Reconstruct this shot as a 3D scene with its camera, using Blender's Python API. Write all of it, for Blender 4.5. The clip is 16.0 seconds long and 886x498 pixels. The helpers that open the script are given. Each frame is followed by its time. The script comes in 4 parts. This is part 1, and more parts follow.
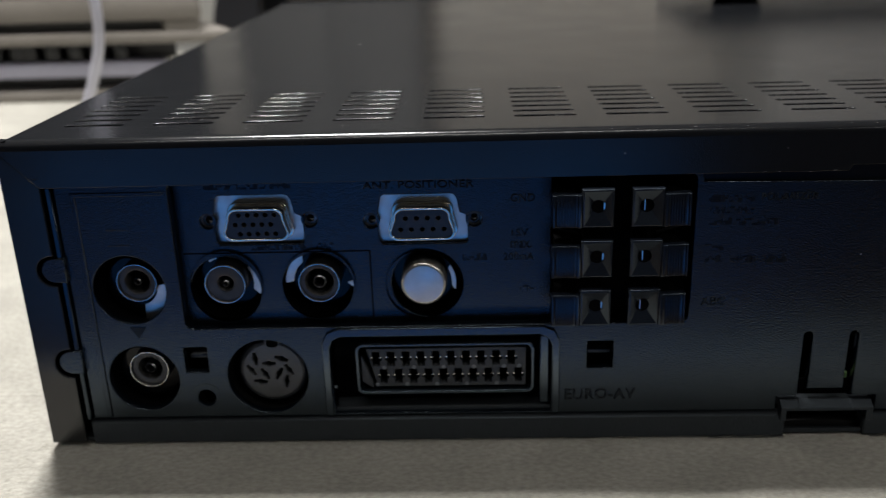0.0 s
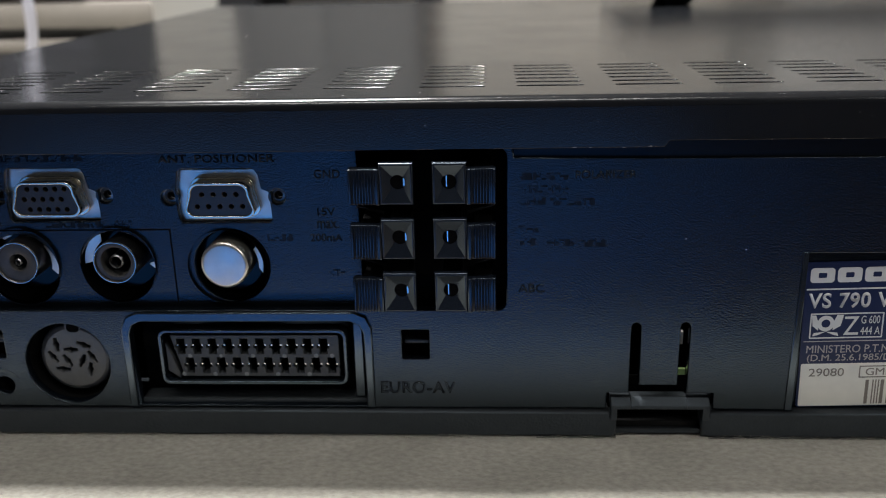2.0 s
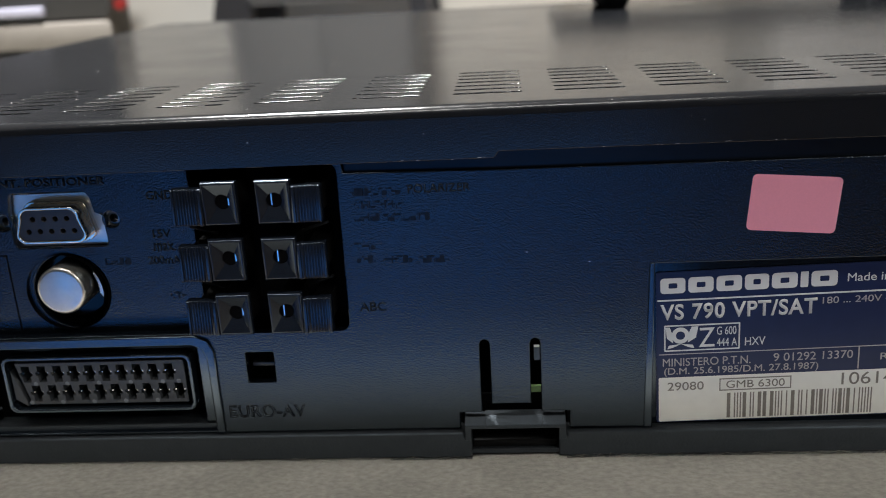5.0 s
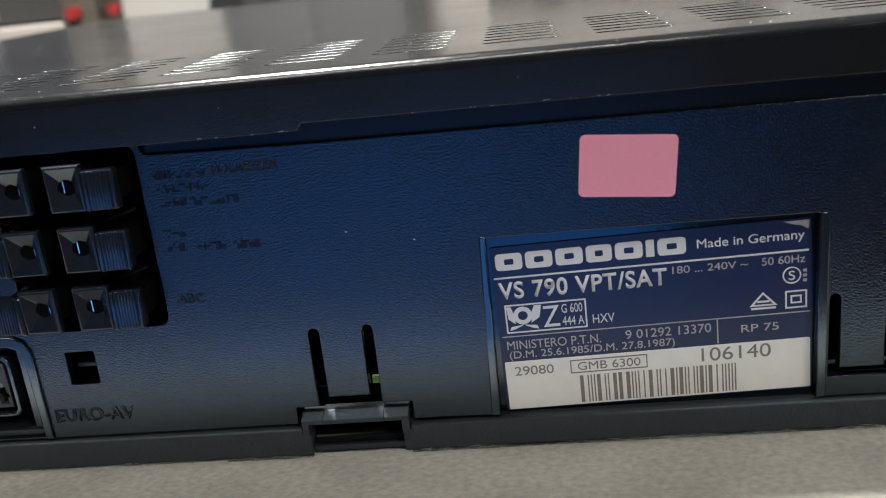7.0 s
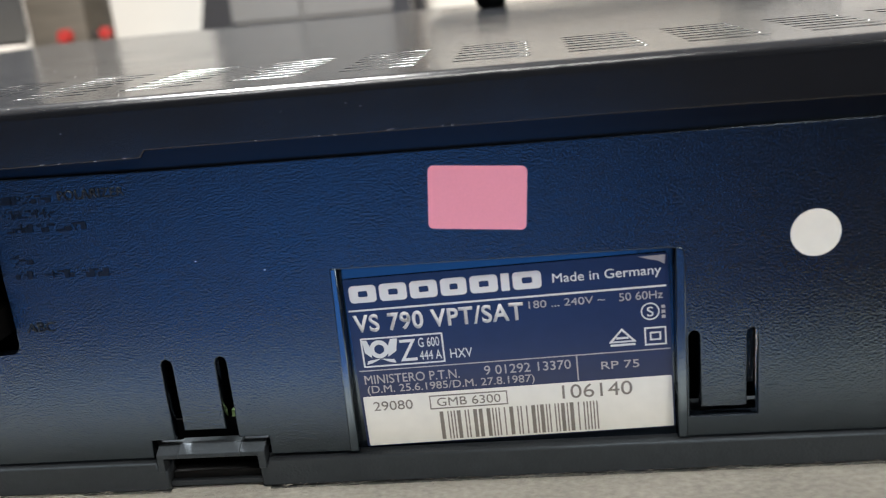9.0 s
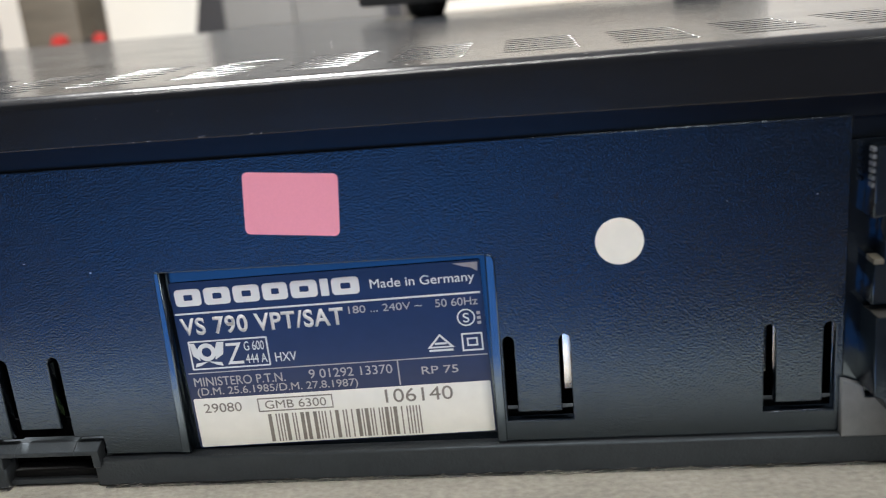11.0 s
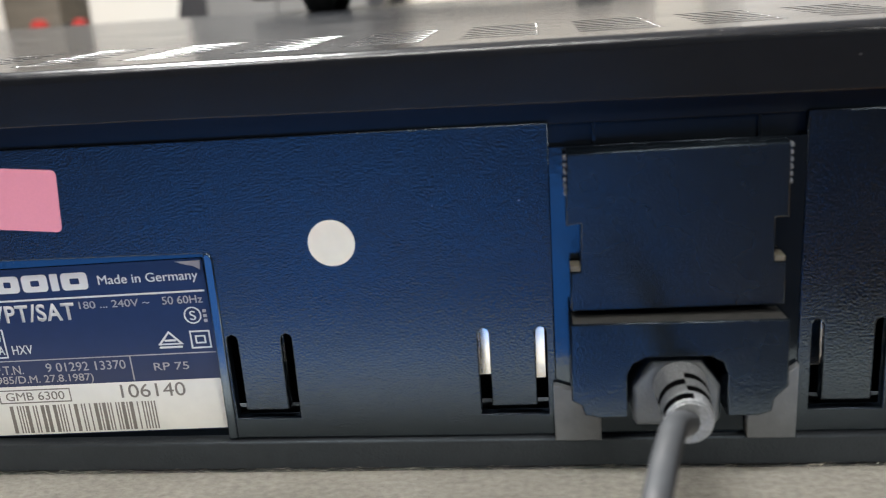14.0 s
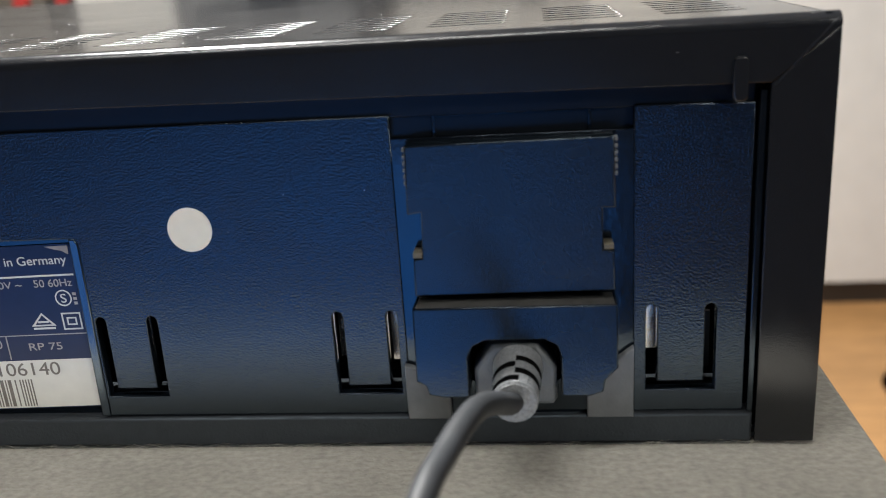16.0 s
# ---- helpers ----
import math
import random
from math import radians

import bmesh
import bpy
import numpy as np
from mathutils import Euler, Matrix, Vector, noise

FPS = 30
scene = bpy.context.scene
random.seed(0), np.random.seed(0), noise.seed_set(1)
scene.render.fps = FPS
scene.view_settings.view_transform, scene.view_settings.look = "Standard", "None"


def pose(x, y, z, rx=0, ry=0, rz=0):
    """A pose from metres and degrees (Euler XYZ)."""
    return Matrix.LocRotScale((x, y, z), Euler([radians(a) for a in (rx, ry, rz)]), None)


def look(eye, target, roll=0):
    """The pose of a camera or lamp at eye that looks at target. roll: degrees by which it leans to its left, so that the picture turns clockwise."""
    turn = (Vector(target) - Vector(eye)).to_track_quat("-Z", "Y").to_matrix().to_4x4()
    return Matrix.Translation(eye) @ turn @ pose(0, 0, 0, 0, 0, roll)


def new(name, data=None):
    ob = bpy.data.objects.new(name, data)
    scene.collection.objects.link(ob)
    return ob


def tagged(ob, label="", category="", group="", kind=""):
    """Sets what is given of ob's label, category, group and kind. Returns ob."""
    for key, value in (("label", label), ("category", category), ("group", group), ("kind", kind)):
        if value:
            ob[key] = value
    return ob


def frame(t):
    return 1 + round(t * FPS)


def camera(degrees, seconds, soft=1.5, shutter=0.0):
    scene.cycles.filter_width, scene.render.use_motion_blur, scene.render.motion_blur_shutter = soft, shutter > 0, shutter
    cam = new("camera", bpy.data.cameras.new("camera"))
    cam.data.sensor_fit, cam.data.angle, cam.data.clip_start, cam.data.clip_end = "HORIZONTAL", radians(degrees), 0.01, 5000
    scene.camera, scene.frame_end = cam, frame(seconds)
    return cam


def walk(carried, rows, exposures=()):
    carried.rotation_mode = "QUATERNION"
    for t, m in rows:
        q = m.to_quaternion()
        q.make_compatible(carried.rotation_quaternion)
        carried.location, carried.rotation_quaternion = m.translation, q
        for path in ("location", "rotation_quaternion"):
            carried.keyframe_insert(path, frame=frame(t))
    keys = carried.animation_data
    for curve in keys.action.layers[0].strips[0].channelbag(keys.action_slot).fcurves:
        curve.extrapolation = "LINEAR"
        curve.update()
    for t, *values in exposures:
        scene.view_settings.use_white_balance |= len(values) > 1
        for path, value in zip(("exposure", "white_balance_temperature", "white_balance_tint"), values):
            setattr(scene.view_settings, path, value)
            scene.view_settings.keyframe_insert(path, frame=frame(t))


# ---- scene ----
cam = camera(52.24, 16.0, soft=0.95, shutter=0.25)
PATH = [
    (0, (0.02452, -0.20343, 0.12780), (-0.00844, 0.73417, -0.21834), -1.76),
    (0.5, (0.04285, -0.19531, 0.12931), (0.00850, 0.73839, -0.22710), -1.62),
    (1, (0.05597, -0.19366, 0.12432), (0.01784, 0.74210, -0.22626), -1.51),
    (1.5, (0.06515, -0.19693, 0.11531), (0.01902, 0.74813, -0.20833), -1.42),
    (2, (0.07338, -0.19265, 0.11193), (0.02113, 0.75426, -0.20529), -1.31),
    (2.5, (0.07825, -0.19328, 0.10980), (0.02766, 0.75802, -0.19428), -1.42),
    (3, (0.08260, -0.19261, 0.10738), (0.03221, 0.75997, -0.19271), -1.64),
    (5.5, (0.12397, -0.17899, 0.11070), (0.03977, 0.76654, -0.20374), -4.07),
    (6, (0.13564, -0.17362, 0.10766), (0.04372, 0.76734, -0.21812), -5.22),
    (6.5, (0.14539, -0.17215, 0.10086), (0.05023, 0.77412, -0.20820), -5.55),
    (7, (0.15340, -0.16814, 0.10008), (0.05240, 0.77628, -0.21276), -6.25),
    (7.5, (0.15753, -0.16647, 0.09757), (0.05917, 0.78137, -0.20563), -6.46),
    (8, (0.16594, -0.16493, 0.09688), (0.06880, 0.78475, -0.20090), -6.07),
    (8.5, (0.17351, -0.16381, 0.09644), (0.07361, 0.78969, -0.18793), -5.64),
    (9, (0.18171, -0.16169, 0.09714), (0.08130, 0.79131, -0.18872), -5.55),
    (9.5, (0.19012, -0.16223, 0.09629), (0.09018, 0.79278, -0.18292), -5.11),
    (12, (0.23651, -0.16084, 0.09441), (0.12523, 0.79370, -0.18212), -5.31),
    (12.5, (0.24558, -0.15885, 0.09540), (0.13466, 0.79465, -0.18484), -5.38),
    (13, (0.25618, -0.15805, 0.09420), (0.14303, 0.79285, -0.19388), -5.41),
    (13.5, (0.26347, -0.15801, 0.09119), (0.15155, 0.79480, -0.19098), -4.84),
    (14, (0.27149, -0.15813, 0.09250), (0.16101, 0.79397, -0.19263), -4.04),
    (14.5, (0.28094, -0.16188, 0.09200), (0.16656, 0.79007, -0.19208), -3.85),
    (15, (0.28844, -0.16100, 0.09451), (0.17966, 0.78985, -0.19539), -3.82),
    (15.5, (0.29573, -0.16185, 0.09578), (0.18711, 0.78508, -0.20676), -3.80),
    (16, (0.29980, -0.16205, 0.09459), (0.19257, 0.78296, -0.21437), -3.76),
]
EXPOSURES = [(0, -1.47), (0.5, -1.5), (1.0, -1.1), (2.0, -0.65), (3.0, -0.5), (5.5, -0.3), (6.5, -0.02), (7.5, -0.1), (8.0, -0.1), (9.0, 0.47), (9.6, 0.6), (12.0, 0.54), (12.5, 0.54), (14.0, 0.52), (15.0, 0.28), (16, 0.15)]
walk(cam, [(t, look(eye, target, roll)) for t, eye, target, roll in PATH], EXPOSURES)
cam.data.dof.use_dof, cam.data.dof.focus_distance, cam.data.dof.aperture_fstop = True, 0.195, 17.0

# ---- world and lights ----
world = bpy.data.worlds.new("room_air")
scene.world = world
world.use_nodes = True
sky = world.node_tree.nodes.new("ShaderNodeTexSky")
sky.sky_type, sky.sun_disc, sky.sun_elevation, sky.sun_rotation = "NISHITA", False, radians(40), radians(200)
world.node_tree.links.new(sky.outputs[0], world.node_tree.nodes["Background"].inputs[0])
world.node_tree.nodes["Background"].inputs[1].default_value = 0.08


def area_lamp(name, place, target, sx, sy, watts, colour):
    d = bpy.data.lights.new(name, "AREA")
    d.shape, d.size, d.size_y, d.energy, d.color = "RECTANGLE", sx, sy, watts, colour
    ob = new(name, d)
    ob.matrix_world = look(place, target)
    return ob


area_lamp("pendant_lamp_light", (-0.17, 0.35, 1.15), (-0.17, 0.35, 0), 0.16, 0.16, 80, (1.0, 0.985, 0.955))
# added fill from the front, out of view, to brighten labels and cloth
area_lamp("front_fill_light", (1.35, -1.35, 1.15), (0.15, 0, 0.05), 0.8, 0.4, 15.0, (1.0, 0.985, 0.93))
# added overhead fill, out of view, for bright top edges and front cloth
area_lamp("overhead_fill_light", (-0.08, -0.62, 1.66), (-0.08, -0.42, 0), 1.1, 0.14, 15.0, (1.0, 0.985, 0.94))
# added blue light, out of view, that colours the panel's reflections
area_lamp("blue_reflection_light", (-0.24, -1.46, -0.455), (-0.24, 0, -0.455), 1.28, 0.43, 3.4, (0.07, 0.345, 1.0))

# ---- materials ----
MM = 0.001


def material(name, colour, rough=0.5, metal=0.0, grain=0.0, grain_size=400.0, stain=0.0, stain_size=20.0, bump=0.0, bump_size=900.0, spec=0.5, rough_var=0.0, stretch=(1, 1, 1), sheen=(1, 1, 1), ior=1.5):
    """Procedural surface: base colour with fine grain and broad stains, rough variation and a fine relief, in object space."""
    m = bpy.data.materials.new(name)
    m.use_nodes = True
    n, l = m.node_tree.nodes, m.node_tree.links
    b = n["Principled BSDF"]
    b.inputs["Roughness"].default_value, b.inputs["Metallic"].default_value = rough, metal
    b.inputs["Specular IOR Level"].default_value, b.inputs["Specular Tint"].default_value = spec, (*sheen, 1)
    b.inputs["IOR"].default_value = ior
    co = n.new("ShaderNodeTexCoord")
    mp = n.new("ShaderNodeMapping")
    mp.inputs["Scale"].default_value = stretch
    l.new(co.outputs["Object"], mp.inputs[0])

    def noise_node(size, detail=4.0):
        t = n.new("ShaderNodeTexNoise")
        t.inputs["Scale"].default_value, t.inputs["Detail"].default_value = size, detail
        l.new(mp.outputs[0], t.inputs["Vector"])
        return t

    def shade(value, amount):
        mr = n.new("ShaderNodeMapRange")
        mr.inputs[1].default_value, mr.inputs[2].default_value = 0.25, 0.75
        mr.inputs[3].default_value, mr.inputs[4].default_value = 1 - amount, 1 + amount
        l.new(value, mr.inputs[0])
        return mr.outputs[0]

    last = None
    for size, amount in ((grain_size, grain), (stain_size, stain)):
        if amount:
            f = shade(noise_node(size).outputs[0], amount)
            if last is None:
                last = f
            else:
                mu = n.new("ShaderNodeMath")
                mu.operation = "MULTIPLY"
                l.new(last, mu.inputs[0]), l.new(f, mu.inputs[1])
                last = mu.outputs[0]
    b.inputs["Base Color"].default_value = (*colour, 1)
    if last is not None:
        mx = n.new("ShaderNodeVectorMath")
        mx.operation = "SCALE"
        mx.inputs[0].default_value = colour
        l.new(last, mx.inputs["Scale"])
        l.new(mx.outputs[0], b.inputs["Base Color"])
    if rough_var:
        f = n.new("ShaderNodeMapRange")
        f.inputs[1].default_value, f.inputs[2].default_value = 0.3, 0.7
        f.inputs[3].default_value, f.inputs[4].default_value = max(0.02, rough - rough_var), min(1, rough + rough_var)
        l.new(noise_node(stain_size * 1.7).outputs[0], f.inputs[0])
        l.new(f.outputs[0], b.inputs["Roughness"])
    if bump:
        bp = n.new("ShaderNodeBump")
        bp.inputs["Strength"].default_value, bp.inputs["Distance"].default_value = bump, 0.0004
        l.new(noise_node(bump_size, 2.0).outputs[0], bp.inputs["Height"])
        l.new(bp.outputs[0], b.inputs["Normal"])
    return m


# cool light put into the black plastics as a blue reflection tint
COOL_GLOSS = (0.69, 0.85, 1.0)
PLASTIC = material("grained_black_plastic", (0.003, 0.0045, 0.007), 0.19, grain=0.05, bump=0.28, bump_size=2500, spec=0.75, rough_var=0.04, stain_size=30, stretch=(1.15, 1, 0.9), sheen=COOL_GLOSS, ior=1.52)
SMOOTH = material("smooth_black_plastic", (0.0035, 0.005, 0.0075), 0.15, grain=0.1, bump=0.06, bump_size=600, spec=0.7, rough_var=0.05, sheen=COOL_GLOSS)
BASE = material("matt_black_plastic", (0.023, 0.025, 0.028), 0.48, grain=0.15, bump=0.3, bump_size=1500, spec=0.7, sheen=COOL_GLOSS)
PAINT = material("black_lacquered_steel", (0.010, 0.011, 0.013), 0.17, grain=0.1, bump=0.06, bump_size=2500, rough_var=0.03, stain_size=25)
# near black that paints the shade inside gaps, holes and recesses
SHADE_BLACK = material("painted_interior_shade", (0.002, 0.002, 0.0024), 0.9, spec=0.1)
NICKEL = material("nickel_plated_steel", (0.74, 0.73, 0.7), 0.22, 1.0, grain=0.04, rough_var=0.05, stain_size=250)
PLATED = material("dull_nickel_plate", (0.7, 0.69, 0.65), 0.34, 1.0, grain=0.05, stain=0.06, stain_size=200, rough_var=0.06)
TARNISH = material("tarnished_plating", (0.2, 0.2, 0.21), 0.32, 1.0, grain=0.2, stain=0.4, stain_size=220)
BRASS = material("tarnished_brass", (0.45, 0.36, 0.2), 0.35, 1.0, grain=0.2, stain=0.2, stain_size=300)
INSULATOR = material("dark_brown_grey_insulator", (0.018, 0.016, 0.015), 0.28, grain=0.1)
INSET = material("grey_brown_insulator", (0.042, 0.041, 0.041), 0.34, grain=0.2, stain=0.2, stain_size=250, bump=0.1)
# lighter than the socket grey
DINFACE = material("pale_grey_pin_plastic", (0.036, 0.037, 0.04), 0.35, grain=0.12, bump=0.15, spec=0.8)
GREY = material("grey_socket_plastic", (0.021, 0.023, 0.026), 0.38, grain=0.12, bump=0.2)
# near black for shade round raised letters and inside recesses
MOULD = material("shade_dark_plastic", (0.004, 0.004, 0.0045), 0.65, grain=0.1, spec=0.25)
FUNNEL = material("satin_black_plastic", (0.009, 0.012, 0.019), 0.22, grain=0.1, spec=0.55, rough_var=0.04, sheen=COOL_GLOSS, ior=1.6)
RIM = material("shaded_black_rim", (0.008, 0.010, 0.0135), 0.3, grain=0.1, spec=0.3, sheen=COOL_GLOSS)
BORE = material("shade_black_bore", (0.003, 0.003, 0.0035), 0.14, grain=0.1, spec=0.2)
RIBS = material("glossy_black_rib", (0.006, 0.0085, 0.012), 0.2, grain=0.1, spec=1.0, bump=0.05, bump_size=900, sheen=COOL_GLOSS, ior=1.6)
COVERP = material("satin_black_cover_plastic", (0.005, 0.0075, 0.011), 0.26, grain=0.12, bump=0.14, bump_size=2200, spec=0.65, rough_var=0.05, sheen=COOL_GLOSS)
# black plug rubber lightened to grey for the tabletop it reflects
PLUGGREY = material("reflection_greyed_rubber", (0.1, 0.108, 0.115), 0.4, grain=0.1, bump=0.25, bump_size=1800)
# nickel tinted warm for the beige reflections on the connector shells
WARMSHELL = material("warm_lit_nickel", (0.72, 0.68, 0.58), 0.2, 1.0, grain=0.06, stain=0.12, stain_size=260, rough_var=0.05)
CATCH = material("yellowed_plastic", (0.11, 0.1, 0.075), 0.55, grain=0.15)
FLUFF = material("tan_grey_fibre", (0.4, 0.38, 0.335), 0.95, grain=0.1, spec=0.05)
FAINT = material("faint_moulded_plastic", (0.004, 0.005, 0.007), 0.4, grain=0.1, spec=0.35, sheen=COOL_GLOSS)
TABGREY = material("grey_and_table_lit_plastic", (0.14, 0.15, 0.16), 0.45, grain=0.1, bump=0.2)
PEBBLED = material("pebbled_rubber", (0.19, 0.2, 0.21), 0.3, grain=0.35, grain_size=1800, bump=1.0, bump_size=2000, spec=0.9)
FILM = material("navy_printed_film", (0.010, 0.019, 0.066), 0.3, grain=0.06, stain=0.05, spec=0.3)
WHITE = material("white_printed_film", (0.75, 0.74, 0.7), 0.45, grain=0.03, stain=0.04, stain_size=60)
SILVER = material("silver_print", (0.62, 0.62, 0.62), 0.4, grain=0.04)
DULL = material("dull_silver_print", (0.36, 0.335, 0.34), 0.45, grain=0.1)
INK = material("grey_print", (0.19, 0.172, 0.155), 0.6, grain=0.15)
PINK = material("pink_paper", (0.78, 0.3, 0.4), 0.6, grain=0.03, grain_size=2500, stain=0.03)
PAPER = material("white_paper", (0.76, 0.75, 0.68), 0.65, grain=0.03, stain=0.03)
RUBBER = material("black_rubber", (0.014, 0.016, 0.019), 0.48, grain=0.1, bump=0.3, bump_size=1800)
LEADSKIN = material("dusty_dark_grey_sheath", (0.02, 0.022, 0.025), 0.58, spec=0.35, grain=0.12, bump=0.15, bump_size=1500, stain=0.15, stain_size=150)
CLOTH = material("grey_felt_cloth", (0.375, 0.36, 0.322), 0.95, grain=0.2, grain_size=800, stain=0.14, stain_size=60, bump=1.0, bump_size=750, spec=0.1, stretch=(0.7, 1, 1))
WALLPAINT = material("cream_wall_paint", (0.79, 0.765, 0.705), 0.8, grain=0.03, stain=0.05, stain_size=2, bump=0.2, bump_size=200)
# unseen side walls and ceiling: room dimness put into their colour
DIMSIDE = material("dim_reflection_side_wall", (0.1, 0.12, 0.16), 0.8, grain=0.03, stain=0.05, stain_size=2, bump=0.2, bump_size=200)
DIMCEIL = material("dim_reflection_ceiling", (0.45, 0.445, 0.43), 0.85, grain=0.02, stain=0.03, stain_size=2)
WOOD = material("orange_wood", (0.46, 0.25, 0.1), 0.45, grain=0.2, grain_size=12, stain=0.15, stain_size=3, stretch=(1, 12, 1))
CORD = material("white_cord_sheath", (0.6, 0.6, 0.7), 0.4, grain=0.03)
GREYWOOD = material("grey_furniture", (0.15, 0.15, 0.147), 0.5, grain=0.15, stain=0.1, stain_size=4)
DARKWOOD = material("dark_furniture", (0.05, 0.045, 0.04), 0.5, grain=0.15, stain=0.1, stain_size=4)
BEIGE = material("beige_casing", (0.2, 0.183, 0.165), 0.5, grain=0.04, stain=0.06)
LAVENDER = material("pale_lavender_plastic", (0.4, 0.4, 0.5), 0.45, grain=0.05)
BLACK = material("black_casing", (0.025, 0.025, 0.027), 0.4, grain=0.1)
CASEWOOD = material("brown_veneer", (0.085, 0.074, 0.058), 0.5, grain=0.2, grain_size=14, stain=0.1, stain_size=4, stretch=(1, 1, 8))
DUSTY = material("lit_dusty_plastic", (0.042, 0.041, 0.04), 0.65, grain=0.25, stain=0.2, stain_size=120)
RED = material("red_plastic", (0.3, 0.022, 0.018), 0.45, grain=0.08)
# unseen wall, coloured dark so the panel mirrors a dim room
DARKWALL = material("dim_reflection_wall", (0.022, 0.028, 0.04), 0.8, grain=0.04, stain=0.08, stain_size=2)
WHITEPAINT = material("white_lacquer", (0.62, 0.62, 0.6), 0.4, grain=0.02, stain=0.04)
GREEN = material("green_circuit_board", (0.3, 0.46, 0.17), 0.45, grain=0.25)


# ---- shape helpers ----
def part(name, data, mat, parent=None, label=""):
    """Links a bmesh or mesh as one object, under parent."""
    if isinstance(data, bmesh.types.BMesh):
        me = bpy.data.meshes.new(name)
        data.to_mesh(me)
        data.free()
    else:
        me = data
    me.name = name
    me.materials.clear()
    me.materials.append(mat)
    ob = new(name, me)
    if parent is not None:
        ob.parent = parent
    if label:
        ob["label"] = label
    return ob


def smooth(ob, angle=35):
    ob.data.set_sharp_from_angle(angle=radians(angle))
    for p in ob.data.polygons:
        p.use_smooth = True
    return ob


def rrect(x0, z0, x1, z1, r=0.0, n=4):
    if r <= 0:
        return [(x0, z0), (x1, z0), (x1, z1), (x0, z1)]
    out = []
    for cx, cz, a0 in ((x1 - r, z0 + r, -90), (x1 - r, z1 - r, 0), (x0 + r, z1 - r, 90), (x0 + r, z0 + r, 180)):
        out += [(cx + r * math.cos(radians(a0 + 90 * k / n)), cz + r * math.sin(radians(a0 + 90 * k / n))) for k in range(n + 1)]
    return out


def circle(cx, cz, r, n=40, a0=0.0, a1=360.0):
    return [(cx + r * math.cos(radians(a0 + (a1 - a0) * k / n)), cz + r * math.sin(radians(a0 + (a1 - a0) * k / n))) for k in range(n if a1 - a0 >= 360 else n + 1)]


UPRIGHT = Matrix.Rotation(radians(90), 4, "X")


def curve_mesh(loops, thick, edge=0.0):
    """Flat outline with holes, in millimetres, thick along its normal, with softened edges; as a mesh in metres centred on its plane."""
    cu = bpy.data.curves.new("outline", "CURVE")
    cu.dimensions, cu.fill_mode, cu.extrude = "2D", "BOTH", max(0.0, (thick / 2 - edge)) * MM
    cu.bevel_depth, cu.bevel_resolution, cu.offset = edge * MM, 1 if edge else 0, -edge * MM
    for loop in loops:
        sp = cu.splines.new("POLY")
        sp.points.add(len(loop) - 1)
        for p, (x, z) in zip(sp.points, loop):
            p.co = (x * MM, z * MM, 0, 1)
        sp.use_cyclic_u = True
    ob = bpy.data.objects.new("outline", cu)
    me = bpy.data.meshes.new_from_object(ob)
    bpy.data.objects.remove(ob)
    bpy.data.curves.remove(cu)
    bm = bmesh.new()
    bm.from_mesh(me)
    bmesh.ops.remove_doubles(bm, verts=bm.verts[:], dist=2e-6)
    bm.to_mesh(me)
    bm.free()
    return me


def slab(name, loops, front, back, mat, parent=None, label="", edge=0.0):
    """Upright plate in the x-z plane between y = front and y = back (millimetres)."""
    me = curve_mesh(loops, back - front, edge)
    me.transform(Matrix.Translation((0, (front + back) / 2 * MM, 0)) @ UPRIGHT)
    return part(name, me, mat, parent, label)


def sheet(name, loops, low, high, mat, parent=None, label="", edge=0.0):
    """Level plate in the x-y plane between z = low and z = high (millimetres)."""
    me = curve_mesh(loops, high - low, edge)
    me.transform(Matrix.Translation((0, 0, (low + high) / 2 * MM)))
    return part(name, me, mat, parent, label)


def box(name, x0, y0, z0, x1, y1, z1, mat, parent=None, label="", edge=0.0, seg=2):
    """Block between two corners (millimetres), its edges rounded."""
    bm = bmesh.new()
    bmesh.ops.create_cube(bm, size=1.0)
    for v in bm.verts:
        v.co = Vector(((x0 + x1) / 2 + v.co.x * (x1 - x0), (y0 + y1) / 2 + v.co.y * (y1 - y0), (z0 + z1) / 2 + v.co.z * (z1 - z0))) * MM
    if edge:
        bmesh.ops.bevel(bm, geom=bm.edges[:], offset=edge * MM, segments=seg, profile=0.6, affect="EDGES")
    ob = part(name, bm, mat, parent, label)
    return smooth(ob) if edge else ob


def lathe(name, profile, cx, cz, mat, parent=None, label="", n=40):
    """Turned body about a line along y through (cx, cz); profile of (radius, y) in millimetres."""
    bm = bmesh.new()
    rings = []
    for r, y in profile:
        if r < 1e-6:
            rings.append([bm.verts.new((cx * MM, y * MM, cz * MM))])
        else:
            rings.append([bm.verts.new(((cx + r * math.cos(2 * math.pi * k / n)) * MM, y * MM, (cz + r * math.sin(2 * math.pi * k / n)) * MM)) for k in range(n)])
    for a, b in zip(rings, rings[1:]):
        for k in range(n):
            f = [a[k % len(a)], a[(k + 1) % len(a)], b[(k + 1) % len(b)], b[k % len(b)]]
            f = [v for i, v in enumerate(f) if v not in f[:i]]
            if len(f) > 2:
                bm.faces.new(f)
    bmesh.ops.recalc_face_normals(bm, faces=bm.faces[:])
    return smooth(part(name, bm, mat, parent, label), 40)


